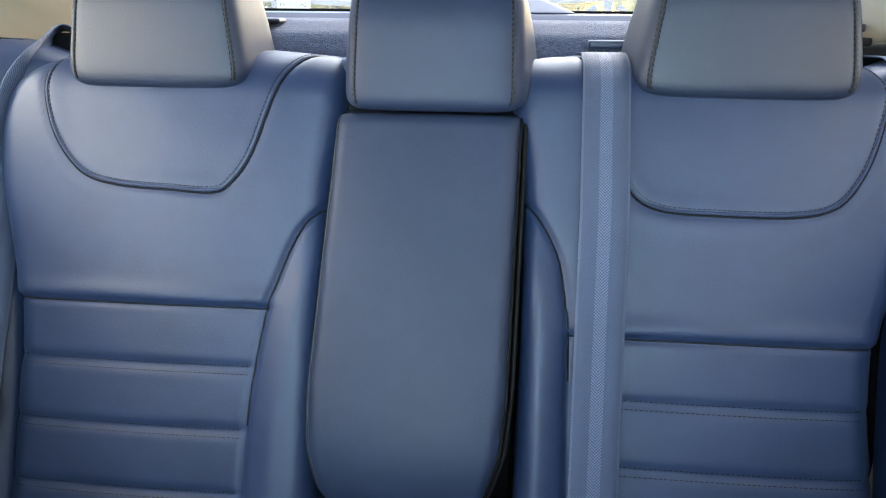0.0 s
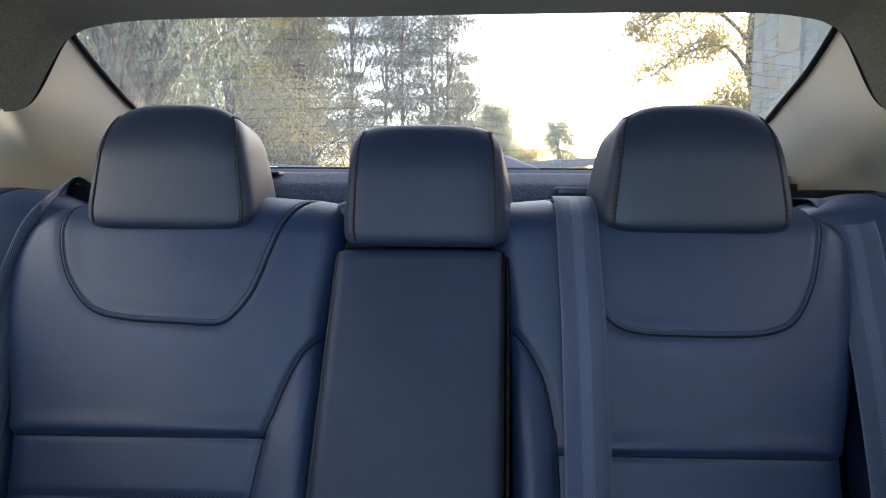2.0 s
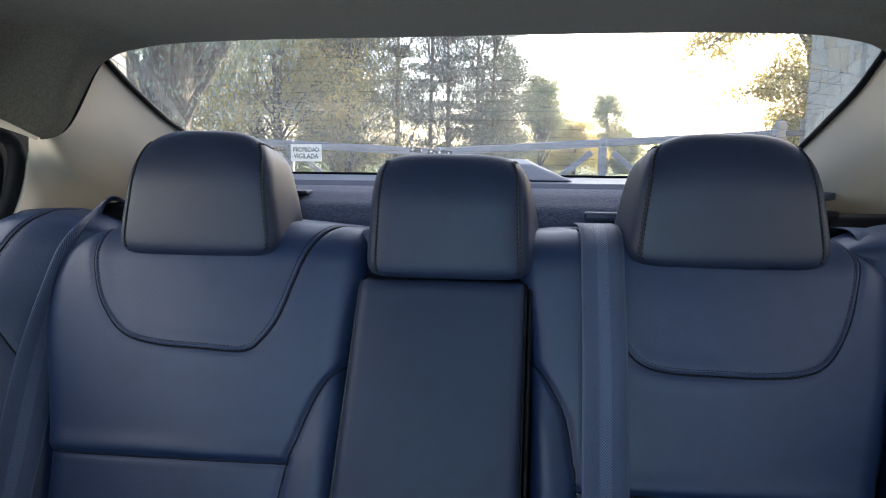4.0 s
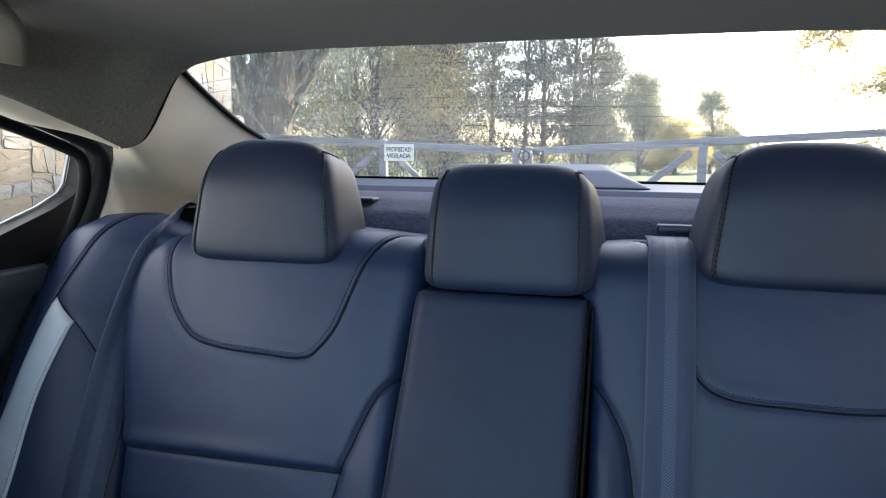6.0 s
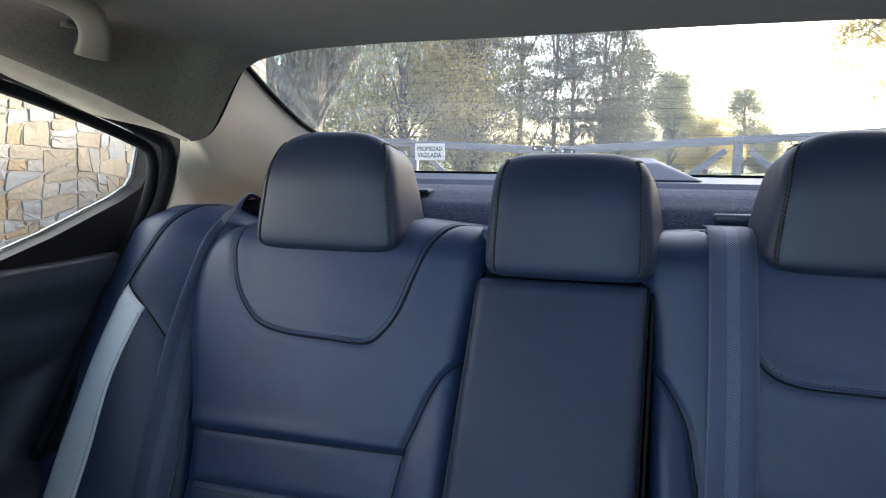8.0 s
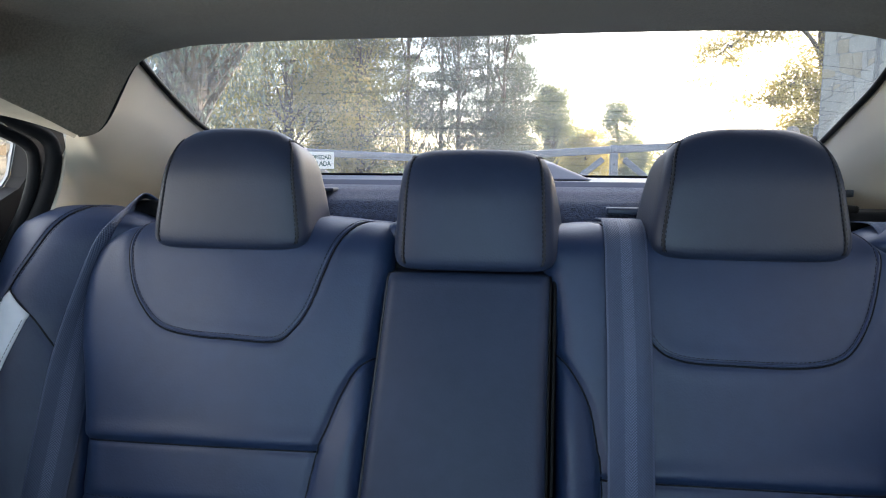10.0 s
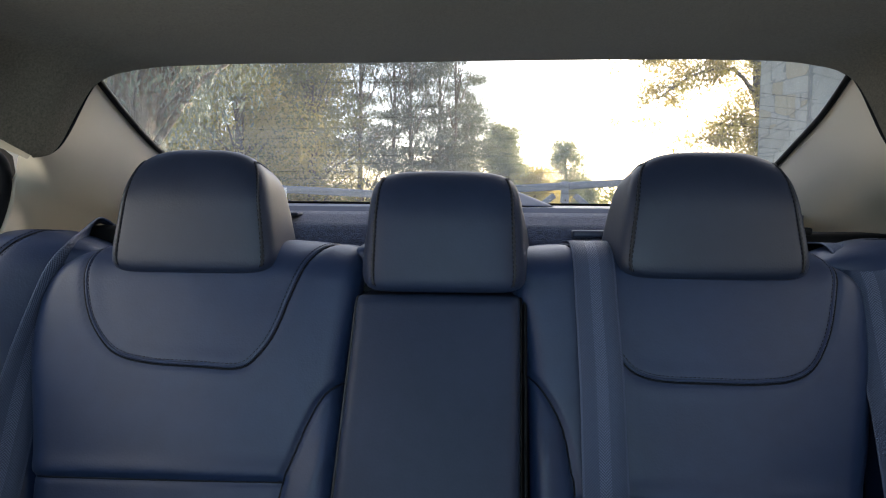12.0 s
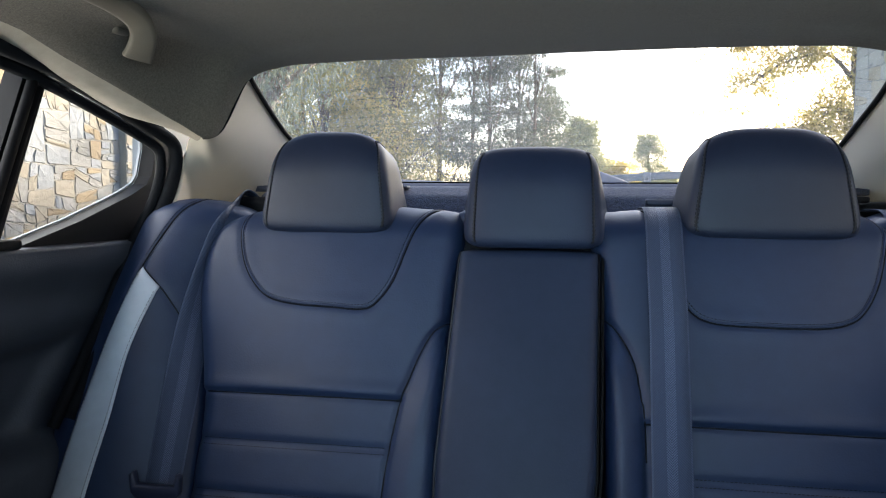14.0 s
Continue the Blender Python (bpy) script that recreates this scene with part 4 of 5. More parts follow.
# seat pad below the armrest, and the dark recess behind it
part("centre_pad", box_bm((0.175, 0.10, 0.20), (-0.03, -0.145, 0.535), 0.03, 5), LEATHER, rear_seat, "padded leather between the seats", smooth=True)
part("armrest_recess", box_bm((0.215, 0.02, 0.62), (-0.02, 0.052, 0.75), 0.004, 1, None), BLACK, rear_seat, "dark recess behind the armrest")
part("centre_top", box_bm((0.22, 0.075, 0.05), (-0.014, 0.080, 1.068), 0.018, 4), LEATHER, rear_seat, "leather top between the backrests", smooth=True)
part("cushion", box_bm((1.36, 0.52, 0.20), (MID, -0.42, 0.42), 0.06, 6), LEATHER, rear_seat, "leather seat cushion", smooth=True)
settle(rear_seat)


# the two front seats close the cabin behind the camera
def front_seat(side):
    x0 = MID + side * 0.385
    st = thing("front_seat", (x0, -1.1, 0.26), "dark leather front seat with a padded head restraint", "car seat", group="front seats")
    part("backrest", box_bm((0.46, 0.13, 0.62), (x0, -1.04, 0.70), 0.055, 5, pose(0, 0, 0, -10, 0, 0)), LEATHER_DARK, st, smooth=True)
    part("head_pad", box_bm((0.25, 0.09, 0.16), (x0, -0.995, 1.13), 0.035, 5), LEATHER_DARK, st, smooth=True)
    part("cushion", box_bm((0.48, 0.50, 0.16), (x0, -1.36, 0.40), 0.05, 5), LEATHER_DARK, st, smooth=True)
    settle(st)


front_seat(-1)
front_seat(1)


# ---------------------------------------------------------------- head restraints
def restraint(mid, wide, wide_top, y0, deep, z0, z1, flare, dome, label, boxy, square=5.6, leather=LEATHER_GREY):
    """A padded head restraint with side seams, built on a squared-off ball."""
    hr = thing("head_restraint", (mid, y0 + deep * 0.5, z0), label, "head restraint", group="rear head restraints")

    def shape(p):
        p = Vector(p)
        power = square + 2.3 * soft_step(0.2 - p.z)
        face = (abs(p.x) ** power + abs(p.z) ** power) ** (1 / power)
        r = (face ** 9 + abs(p.y) ** 9) ** (1 / 9)
        q = p / r
        up = (q.z + 1) / 2
        back = (q.y + 1) / 2
        half = wide + (wide_top - wide) * up ** dome
        half += flare * back * (1 - 0.75 * up)
        x = mid + q.x * half
        crown = boxy * abs(q.x) ** 3
        z = z0 + (z1 - z0 - crown * up) * up
        y = y0 + deep * back + 0.020 * up * (1 - back) + 0.030 * max(0, up - 0.55) ** 2 * 4 * (1 - back) - 0.004 * (1 - q.x ** 2) * (1 - back)
        z -= 0.030 * back * max(0, up - 0.5)
        return Vector((x, y, z))
    n = 26
    verts, faces, seen = [], [], {}

    def vid(a, b, c):
        key = (round(a, 5), round(b, 5), round(c, 5))
        if key not in seen:
            seen[key] = len(verts)
            verts.append(shape(key))
        return seen[key]
    for axis in range(3):
        for sgn in (-1, 1):
            for i in range(n):
                for j in range(n):
                    quad = []
                    for di, dj in ((0, 0), (1, 0), (1, 1), (0, 1)):
                        a, b = math.tan((-1 + 2 * (i + di) / n) * 0.7854), math.tan((-1 + 2 * (j + dj) / n) * 0.7854)
                        c = [0, 0, 0]
                        c[axis], c[(axis + 1) % 3], c[(axis + 2) % 3] = sgn, a, b
                        quad.append(vid(*c))
                    faces.append(tuple(quad if sgn > 0 else quad[::-1]))
    pad = solid("pad", verts, faces, leather, hr, "plump navy-black leather pad")
    for s in (-1, 1):
        def seam(px, off):
            front = [shape((s * px, -1, c)) + Vector((0, -off, 0)) for c in lin(-0.96, 1, 34)]
            over = [shape((s * px, c, 1)) + Vector((0, 0, off)) for c in lin(-0.98, 0.2, 16)]
            return front + over
        tube("side_welt", seam(0.945, 0.0002), 0.0013, LEATHER_DARK, pad, "dark seam welt")
        for px in (0.918, 0.972):
            stitches("side_stitching", seam(px, 0.0003), THREAD, pad, pitch=0.0054, length=0.0036, radius=0.0006)
    settle(hr)
    return hr


restraint(-0.3085, 0.1005, 0.0815, -0.006, 0.105, 1.059, 1.209, 0.012, 0.95, "outer navy-black leather head restraint with a tall domed top", 0.016)
restraint(0.2980, 0.1115, 0.0905, -0.006, 0.105, 1.059, 1.210, 0.012, 0.95, "outer navy-black leather head restraint with a tall domed top", 0.016)
restraint(-0.0105, 0.0885, 0.0835, -0.030, 0.130, 1.043, 1.184, 0.028, 1.4, "low boxy centre navy-black leather head restraint", 0.007, 7.5, LEATHER_SHADED)


# ---------------------------------------------------------------- seat belts
def ribbon(name, path, across, wide, parent, label="", thick=0.0013):
    """A webbing band along a path; across gives its width direction at each point."""
    verts, uvs, run = [], [], 0.0
    last = None
    for p, a in zip(path, across):
        p, a = Vector(p), Vector(a).normalized()
        run += (p - last).length if last else 0.0
        last = p
        for k in range(5):
            c = k / 4 - 0.5
            verts.append(p + a * wide * c)
            uvs.append((k / 4, run))
    faces = [(j * 5 + i, j * 5 + i + 1, (j + 1) * 5 + i + 1, (j + 1) * 5 + i) for j in range(len(path) - 1) for i in range(4)]
    ob = solid(name, verts, faces, WEBBING, parent, label, uvs=uvs)
    thicken(ob, thick, 0)
    return ob


# middle belt: out of a guide on top of the backrest, straight down the front
centre_belt = thing("seat_belt", (0.165, 0.12, 1.10), "navy woven centre seat belt hanging down the backrest", "seat belt", group="rear seat belts")
path, across = [], []
for s in lin(1.178, 0.50, 60):
    x = 0.1625 - 0.003 * math.sin((1.12 - s) * 3)
    lift = -0.003 + 0.021 * soft_step((1.07 - s) / 0.14)
    base = on_back(x, s, 0.012 + lift)
    path.append(base)
    across.append((1, 0.03, 0))
ribbon("webbing", path, across, 0.0475, centre_belt, "navy webbing with a chevron stripe")
part("guide", box_bm((0.066, 0.020, 0.009), (0.186, 0.125, 1.106), 0.003, 3), GREYPLASTIC, centre_belt, "blue-grey plastic belt guide", smooth=True)
settle(centre_belt)


def shoulder_belt(side):
    b = thing("seat_belt", (side * 0.50, 0.10, 1.11), "navy woven outer seat belt with a latch tongue beside the bolster", "seat belt", group="rear seat belts")
    if side < 0:      # tucked edgeways into the crease, turning flat lower down
        rows = [(0.60, 0.517, 0.470, 0.010, 0.008), (0.70, 0.517, 0.470, 0.010, 0.006), (0.78, 0.516, 0.471, 0.012, 0.0), (0.85, 0.513, 0.475, 0.012, -0.012), (0.917, 0.510, 0.482, 0.010, -0.024), (0.972, 0.504, 0.486, 0.008, -0.034),
                (1.02, 0.496, 0.480, 0.006, -0.040), (1.066, 0.484, 0.470, 0.006, -0.042)]
        tail = [((0.472, 0.030, 1.093), (0.468, 0.066, 1.062)), ((0.472, 0.057, 1.104), (0.486, 0.095, 1.082)), ((0.471, 0.098, 1.121), (0.496, 0.138, 1.112)), ((0.462, 0.112, 1.116), (0.484, 0.154, 1.106)), ((0.452, 0.122, 1.100), (0.470, 0.165, 1.092))]
    else:             # lies flat over the shoulder and down beside the bolster
        rows = [(0.60, 0.4920, 0.4445, 0.010, 0.010), (0.70, 0.4925, 0.445, 0.010, 0.010), (0.80, 0.4950, 0.4475, 0.012, 0.010), (0.915, 0.4985, 0.451, 0.012, 0.002), (0.972, 0.5010, 0.4555, 0.011, -0.014),
                (1.02, 0.5010, 0.4580, 0.010, -0.022), (1.058, 0.5000, 0.4580, 0.008, -0.022)]
        tail = [((0.501, 0.040, 1.090), (0.457, 0.044, 1.076)), ((0.503, 0.075, 1.096), (0.455, 0.072, 1.096)), ((0.503, 0.115, 1.097), (0.456, 0.110, 1.098)), ((0.502, 0.160, 1.092), (0.455, 0.155, 1.094))]
    outer = [on_back(r[1], r[0], r[3]) for r in rows] + [Vector(q[0]) for q in tail]
    inner = [on_back(r[2], r[0], r[4]) for r in rows] + [Vector(q[1]) for q in tail]
    outer, inner = spline(outer, 64), spline(inner, 64)
    mids = [((o + i) / 2) for o, i in zip(outer, inner)]
    ribbon("webbing", [(side * p[0], p[1], p[2]) for p in mids], [(side * (o - i)[0], (o - i)[1], (o - i)[2]) for o, i in zip(outer, inner)], 0.0475, b, "navy webbing with a chevron stripe")
    # latch tongue: black moulded yoke with a steel plate
    c = Vector((side * 0.490, -0.142, 0.728))
    tongue = part("tongue", prism_bm([(-0.036, 0.020), (-0.030, 0.024), (-0.027, 0.006), (0.027, 0.006), (0.030, 0.024), (0.036, 0.020), (0.034, -0.004), (0.018, -0.020), (-0.018, -0.020), (-0.034, -0.004)], "y", -0.006, 0.006, 0.003), GREYPLASTIC, b, "navy moulded latch tongue", smooth=True)
    tongue.location = c
    plate = part("plate", prism_bm([(-0.012, 0), (0.012, 0), (0.012, -0.034), (0.006, -0.038), (-0.006, -0.038), (-0.012, -0.034)], "y", -0.0012, 0.0012), CHROME, tongue, "steel latch plate")
    plate.location = (0, 0, -0.018)
    settle(b)
    if side < 0:
        # black block that gives the hole under the folded belt its shade
        pocket = part("belt_slot", box_bm((0.080, 0.075, 0.050), (-0.456, 0.140, 1.086), 0.012, 4), BLACK, smooth=True)
        tagged(pocket, "black block standing in for the shaded hole under the folded belt", "belt outlet")
    else:
        slot = part("belt_slot", box_bm((0.130, 0.085, 0.030), (0.520, 0.178, 1.094), 0.014, 4), BLACK, smooth=True)
        tagged(slot, "black plastic belt outlet at the foot of the pillar", "belt outlet")


shoulder_belt(-1)
shoulder_belt(1)

# release knobs on the shelf edge, and a pale anchor cover
for sx in (1,):
    k = thing("release_knob", (MID + sx * 0.455, 0.135, 1.10), "small black seat release knob behind the backrest", "release knob")
    part("stem", box_bm((0.012, 0.012, 0.035), (MID + sx * 0.455, 0.135, 1.090), 0.003, 2), BLACK, k)
    part("cap", box_bm((0.030, 0.022, 0.010), (MID + sx * 0.455, 0.132, 1.112), 0.004, 3), BLACK, k, smooth=True)
    settle(k)
cover = part("anchor_cover", box_bm((0.026, 0.030, 0.005), (-0.232, 0.165, 1.128), 0.002, 2), PALEPLASTIC)
tagged(cover, "small pale grey child seat anchor cover on the shelf", "anchor cover")

# ---------------------------------------------------------------- outside
ground = part("ground", prism_bm([(-900, -900), (900, -900), (900, 900), (-900, 900)], "z", -0.3, 0.0), GRASS)
tagged(ground, "mown grass field reaching to the far trees", "grass", kind="structure")
drive = part("drive", box_bm((5.0, 16.0, 0.012), (0.0, -1.0, 0.006)), DRIVE)
tagged(drive, "pale gravel drive between the stone walls", "drive", kind="structure")


def rubble(wall, axis, fixed, face, a0, a1, z0, z1, seed, grain=0.015, mix=None):
    """Squared rubble on one face of a wall: the face is split again and again by slanting lines into single stones."""
    rng = random.Random(seed)

    def clip(poly, m, n):
        out = []
        for p, q in zip(poly, poly[1:] + poly[:1]):
            dp, dq = (p - m).dot(n), (q - m).dot(n)
            if dp <= 0:
                out.append(p)
            if (dp < 0) != (dq < 0):
                out.append(p.lerp(q, dp / (dp - dq)))
        return out
    todo, stones = [[Vector((a0, z0)), Vector((a1, z0)), Vector((a1, z1)), Vector((a0, z1))]], []
    while todo:
        poly = todo.pop()
        xs_, zs_ = [p.x for p in poly], [p.y for p in poly]
        wide, high = max(xs_) - min(xs_), max(zs_) - min(zs_)
        if len(poly) < 3 or wide * high < 0.0015:
            continue
        if wide * high < grain * rng.choice((0.2, 0.5, 1.0, 1.8, 3.2)) and wide < 4.5 * high:
            stones.append(poly)
            continue
        across = wide > high * rng.uniform(0.9, 2.3)
        k = rng.uniform(0.3, 0.7)
        m = Vector((min(xs_) + wide * (k if across else 0.5), min(zs_) + high * (0.5 if across else k)))
        tilt = rng.gauss(0, 0.17)
        n = Vector((math.cos(tilt), math.sin(tilt))) if across else Vector((math.sin(tilt), math.cos(tilt)))
        todo += [clip(poly, m, n), clip(poly, m, -n)]
    for poly in stones:
        ca, cz = sum(p.x for p in poly) / len(poly), sum(p.y for p in poly) / len(poly)
        gap = rng.choice((0.0002, 0.0004, 0.0008, 0.003))
        ring = []
        for p, q in zip(poly, poly[1:] + poly[:1]):      # chipped corners, and edges a little out of line
            e = q - p
            if e.length < 0.012:
                continue
            nrm = Vector((-e.y, e.x)).normalized()
            for k in ((0.10, 0.5, 0.90) if e.length > 0.06 else (0.2, 0.8)):
                bite = gap + rng.uniform(0, 0.0022) + (0.005 * rng.random() ** 4 if k != 0.5 else 0)
                ring.append(tuple(p.lerp(q, k) + nrm * bite))
        k8 = len(ring)
        if k8 < 4:
            continue
        out = rng.uniform(0.0015, 0.006)
        verts, faces = [], []
        for scl, dep in ((1.0, 0.0), (0.992, out * 0.75), (0.95, out)):
            for pa, pz in ring:
                qa, qz = ca + (pa - ca) * scl, cz + (pz - cz) * scl
                d = fixed + face * (dep + (rng.uniform(-0.003, 0.003) if dep else 0))
                verts.append((d, qa, qz) if axis == "x" else (qa, d, qz))
        d = fixed + face * out * rng.uniform(0.95, 1.25)
        verts.append((d, ca, cz) if axis == "x" else (ca, d, cz))
        for lv in range(2):
            for k in range(k8):
                k2 = (k + 1) % k8
                faces.append((lv * k8 + k, lv * k8 + k2, lv * k8 + k8 + k2, lv * k8 + k8 + k))
        faces += [(2 * k8 + k, 2 * k8 + (k + 1) % k8, 3 * k8) for k in range(k8)]
        flip = (face > 0) != (axis == "x")
        faces = [f[::-1] for f in faces] if flip else faces
        solid("stone", verts, faces, rng.choices(*(mix or ((STONE, STONE_TAN, STONE_CREAM, STONE_GREY), (3.4, 1.5, 3.0, 3.0))))[0], wall, smooth=False)


# brightened stones for the east pillar, whose visible faces get no sun
LIFTED_MIX = ((STONE_LIFTED, STONE_LIFTED_BUFF), (3, 1))


def stone_wall(name, size, centre, label, faces, kind="structure"):
    w = part(name, box_bm(size, centre), MORTAR)
    tagged(w, label, "stone wall", kind=kind)
    for spec in faces:
        rubble(w, *spec)
    return w


stone_wall("wall_west", (0.40, 8.6, 1.74), (-2.82, -1.4, 0.87), "rough wall of pale cream, tan and grey field stones beside the drive", [("x", -2.62, 1, 0.7, 2.9, 0.35, 1.74, 4)])
stone_wall("gate_pillar_west", (0.75, 0.85, 3.4), (-2.95, 3.33, 1.7), "tall pale stone gate pillar at the end of the wall",
           [("x", -2.575, 1, 2.905, 3.755, 0.9, 3.4, 8), ("y", 2.905, -1, -3.3, -2.60, 1.75, 3.4, 9)])
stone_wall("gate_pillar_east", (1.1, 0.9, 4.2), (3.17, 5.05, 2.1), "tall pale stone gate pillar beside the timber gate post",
           [("y", 4.60, -1, 2.64, 3.70, 0.9, 4.2, 5, 0.05, LIFTED_MIX), ("x", 2.62, -1, 4.62, 5.48, 0.9, 4.2, 6, 0.05, LIFTED_MIX)])
# out of view, added so that its shadow covers the car
stone_wall("wall_east", (0.40, 10.0, 3.4), (3.40, -0.5, 1.7), "unseen tall wall added to keep the sun off the car", [])


# timber gates
def gate(x0, x1, z0, z1, xm, label, y=6.0):
    g = thing("gate", ((x0 + x1) / 2, y, 0.06), label, "gate", group="gate leaves")

    def top(x):
        return z0 + (z1 - z0) * (x - x0) / (x1 - x0)
    part("top_rail", beam_bm((x0, y, top(x0)), (x1, y, top(x1)), 0.05, 0.075), GATEWOOD, g)
    part("middle_rail", beam_bm((x0, y, top(x0) - 0.58), (x1, y, top(x1) - 0.62), 0.04, 0.07), GATEWOOD, g)
    part("bottom_rail", beam_bm((x0, y, 0.16), (x1, y, 0.16), 0.05, 0.09), GATEWOOD, g)
    for x in (x0 + 0.04, xm, x1 - 0.04):
        post = part("stile", beam_bm((x, y - 0.012, 0.12), (x, y - 0.012, top(x) + 0.045), 0.085, 0.075), GATEWOOD, g)
        for dz in (-0.02, -0.14):
            part("bolt", box_bm((0.016, 0.014, 0.016), (x, y - 0.058, top(x) + dz), 0.004, 1), IRON, post, "iron bolt")
    for s, xe in ((-1, x0 + 0.30), (1, x1 - 0.30)):
        part("brace", beam_bm((xm + s * 0.10, y + 0.006, top(xm) - 0.09), (xe, y + 0.006, 0.24), 0.035, 0.06), GATEWOOD, g, "slanting brace")
    settle(g)
    return g


gate(-3.75, -0.74, 1.375, 1.238, -2.165, "weathered grey timber gate leaf carrying a white notice")
gate(-0.70, 2.58, 1.238, 1.445, 0.955, "weathered grey timber gate leaf sagging towards the latch")
latch = thing("gate_latch", (-0.72, 5.94, 1.20), "iron latch plate and chain where the gate leaves meet", "gate latch")
part("plate", box_bm((0.42, 0.012, 0.05), (-0.72, 5.955, 1.245), 0.004, 1, pose(0, 0, 0, 0, 5, 0)), IRON, latch)
for k in range(5):
    part("bolt", box_bm((0.022, 0.02, 0.022), (-0.90 + 0.09 * k, 5.945, 1.26 - 0.008 * k), 0.006, 2), CHROME, latch)
wheel = [Vector((-0.70 + 0.05 * math.cos(w), 5.95, 1.20 + 0.05 * math.sin(w))) for w in lin(0, 2 * math.pi, 21)[:-1]]
tube("ring", wheel, 0.012, IRON, latch, closed=True)
settle(latch)


def timber_post(x, y, r, h, label, dome=0.06):
    bm = bmesh.new()
    prof = [(1.05, 0), (1.0, 0.3), (0.98, h - dome), (0.90, h - dome * 0.45), (0.6, h - dome * 0.1), (0.0, h)]
    rings = []
    for k, (s, z) in enumerate(prof[:-1]):
        rings.append([bm.verts.new((x + r * s * (1 + 0.05 * math.sin(3 * w + k)) * math.cos(w), y + r * s * math.sin(w), z)) for w in lin(0, 2 * math.pi, 17)[:-1]])
    for a, b in zip(rings, rings[1:]):
        for i in range(16):
            bm.faces.new((a[i], a[(i + 1) % 16], b[(i + 1) % 16], b[i]))
    tip = bm.verts.new((x, y, h))
    for i in range(16):
        bm.faces.new((rings[-1][i], rings[-1][(i + 1) % 16], tip))
    p = part("gate_post", bm, POSTWOOD, smooth=True)
    return tagged(p, label, "gate post", group="gate posts")


timber_post(2.60, 6.0, 0.065, 1.575, "slim round-topped grey timber post at the gate's end", 0.10)
timber_post(2.93, 6.02, 0.135, 1.60, "thick old timber hanging post with a worn top", 0.03)
timber_post(-3.92, 6.02, 0.13, 1.60, "thick old timber hanging post with a worn top", 0.03)
hinge = thing("hanging_strap", (2.75, 5.95, 1.44), "small dark iron hinge strap on the hanging post", "iron strap")
part("strap", box_bm((0.20, 0.014, 0.05), (2.74, 5.95, 1.45), 0.004, 1), IRON, hinge)
settle(hinge)

# notice board on the gate
notice = thing("notice_board", (-1.98, 5.925, 1.14), "small white notice board with dark green capitals on the gate", "notice")
part("board", box_bm((0.315, 0.010, 0.172), (-1.98, 5.925, 1.218), 0.002, 1), SIGNWHITE, notice)
for k, (word, z, size) in enumerate((("PROPIEDAD", 1.247, 0.062), ("VIGILADA", 1.182, 0.068))):
    cu = bpy.data.curves.new("lettering", "FONT")
    cu.body, cu.size, cu.align_x, cu.align_y, cu.extrude = word, size, "CENTER", "CENTER", 0.001
    cu.offset = 0.0015
    tmp = bpy.data.objects.new("lettering_source", cu)
    scene.collection.objects.link(tmp)
    me = bpy.data.meshes.new_from_object(tmp.evaluated_get(bpy.context.evaluated_depsgraph_get()))
    bpy.data.objects.remove(tmp)
    me.transform(pose(-1.98, 5.9185, z, 90, 0, 0) @ Matrix.Diagonal((0.80 if k == 0 else 0.84, 1, 1, 1)))
    me.materials.clear()
    me.materials.append(SIGNINK)
    ob = new("lettering", me)
    ob.parent = notice
    ob["label"] = "dark green capitals " + word
settle(notice)


# ---------------------------------------------------------------- trees
def limb(verts, faces, path, r0, r1, sides=7):
    v, f = tube_data(path, lambda k: r0 + (r1 - r0) * k, sides)
    faces += [tuple(i + len(verts) for i in q) for q in f]
    verts += v


def leaf_quads(rng, centres, spread, count, size, droop, verts, faces, flat=1.0):
    for c in centres:
        for _ in range(count):
            d = Vector((rng.gauss(0, 1), rng.gauss(0, 1), rng.gauss(0, flat))) * spread * 0.55
            p = c + d
            ax = Vector((rng.uniform(-1, 1), rng.uniform(-1, 1), rng.uniform(-1, 1) - droop)).normalized()
            sd = ax.orthogonal().normalized()
            sd = (Matrix.Rotation(rng.uniform(0, 6.28), 3, ax) @ sd)
            ln, wd = size * rng.uniform(0.7, 1.4), size * rng.uniform(0.28, 0.5)
            b = len(verts)
            nrm = ax.cross(sd) * ln * 0.12
            verts += [p, p + ax * ln * 0.5 + sd * wd * 0.5 + nrm, p + ax * ln, p + ax * ln * 0.5 - sd * wd * 0.5 + nrm]
            faces.append((b, b + 1, b + 2, b + 3))


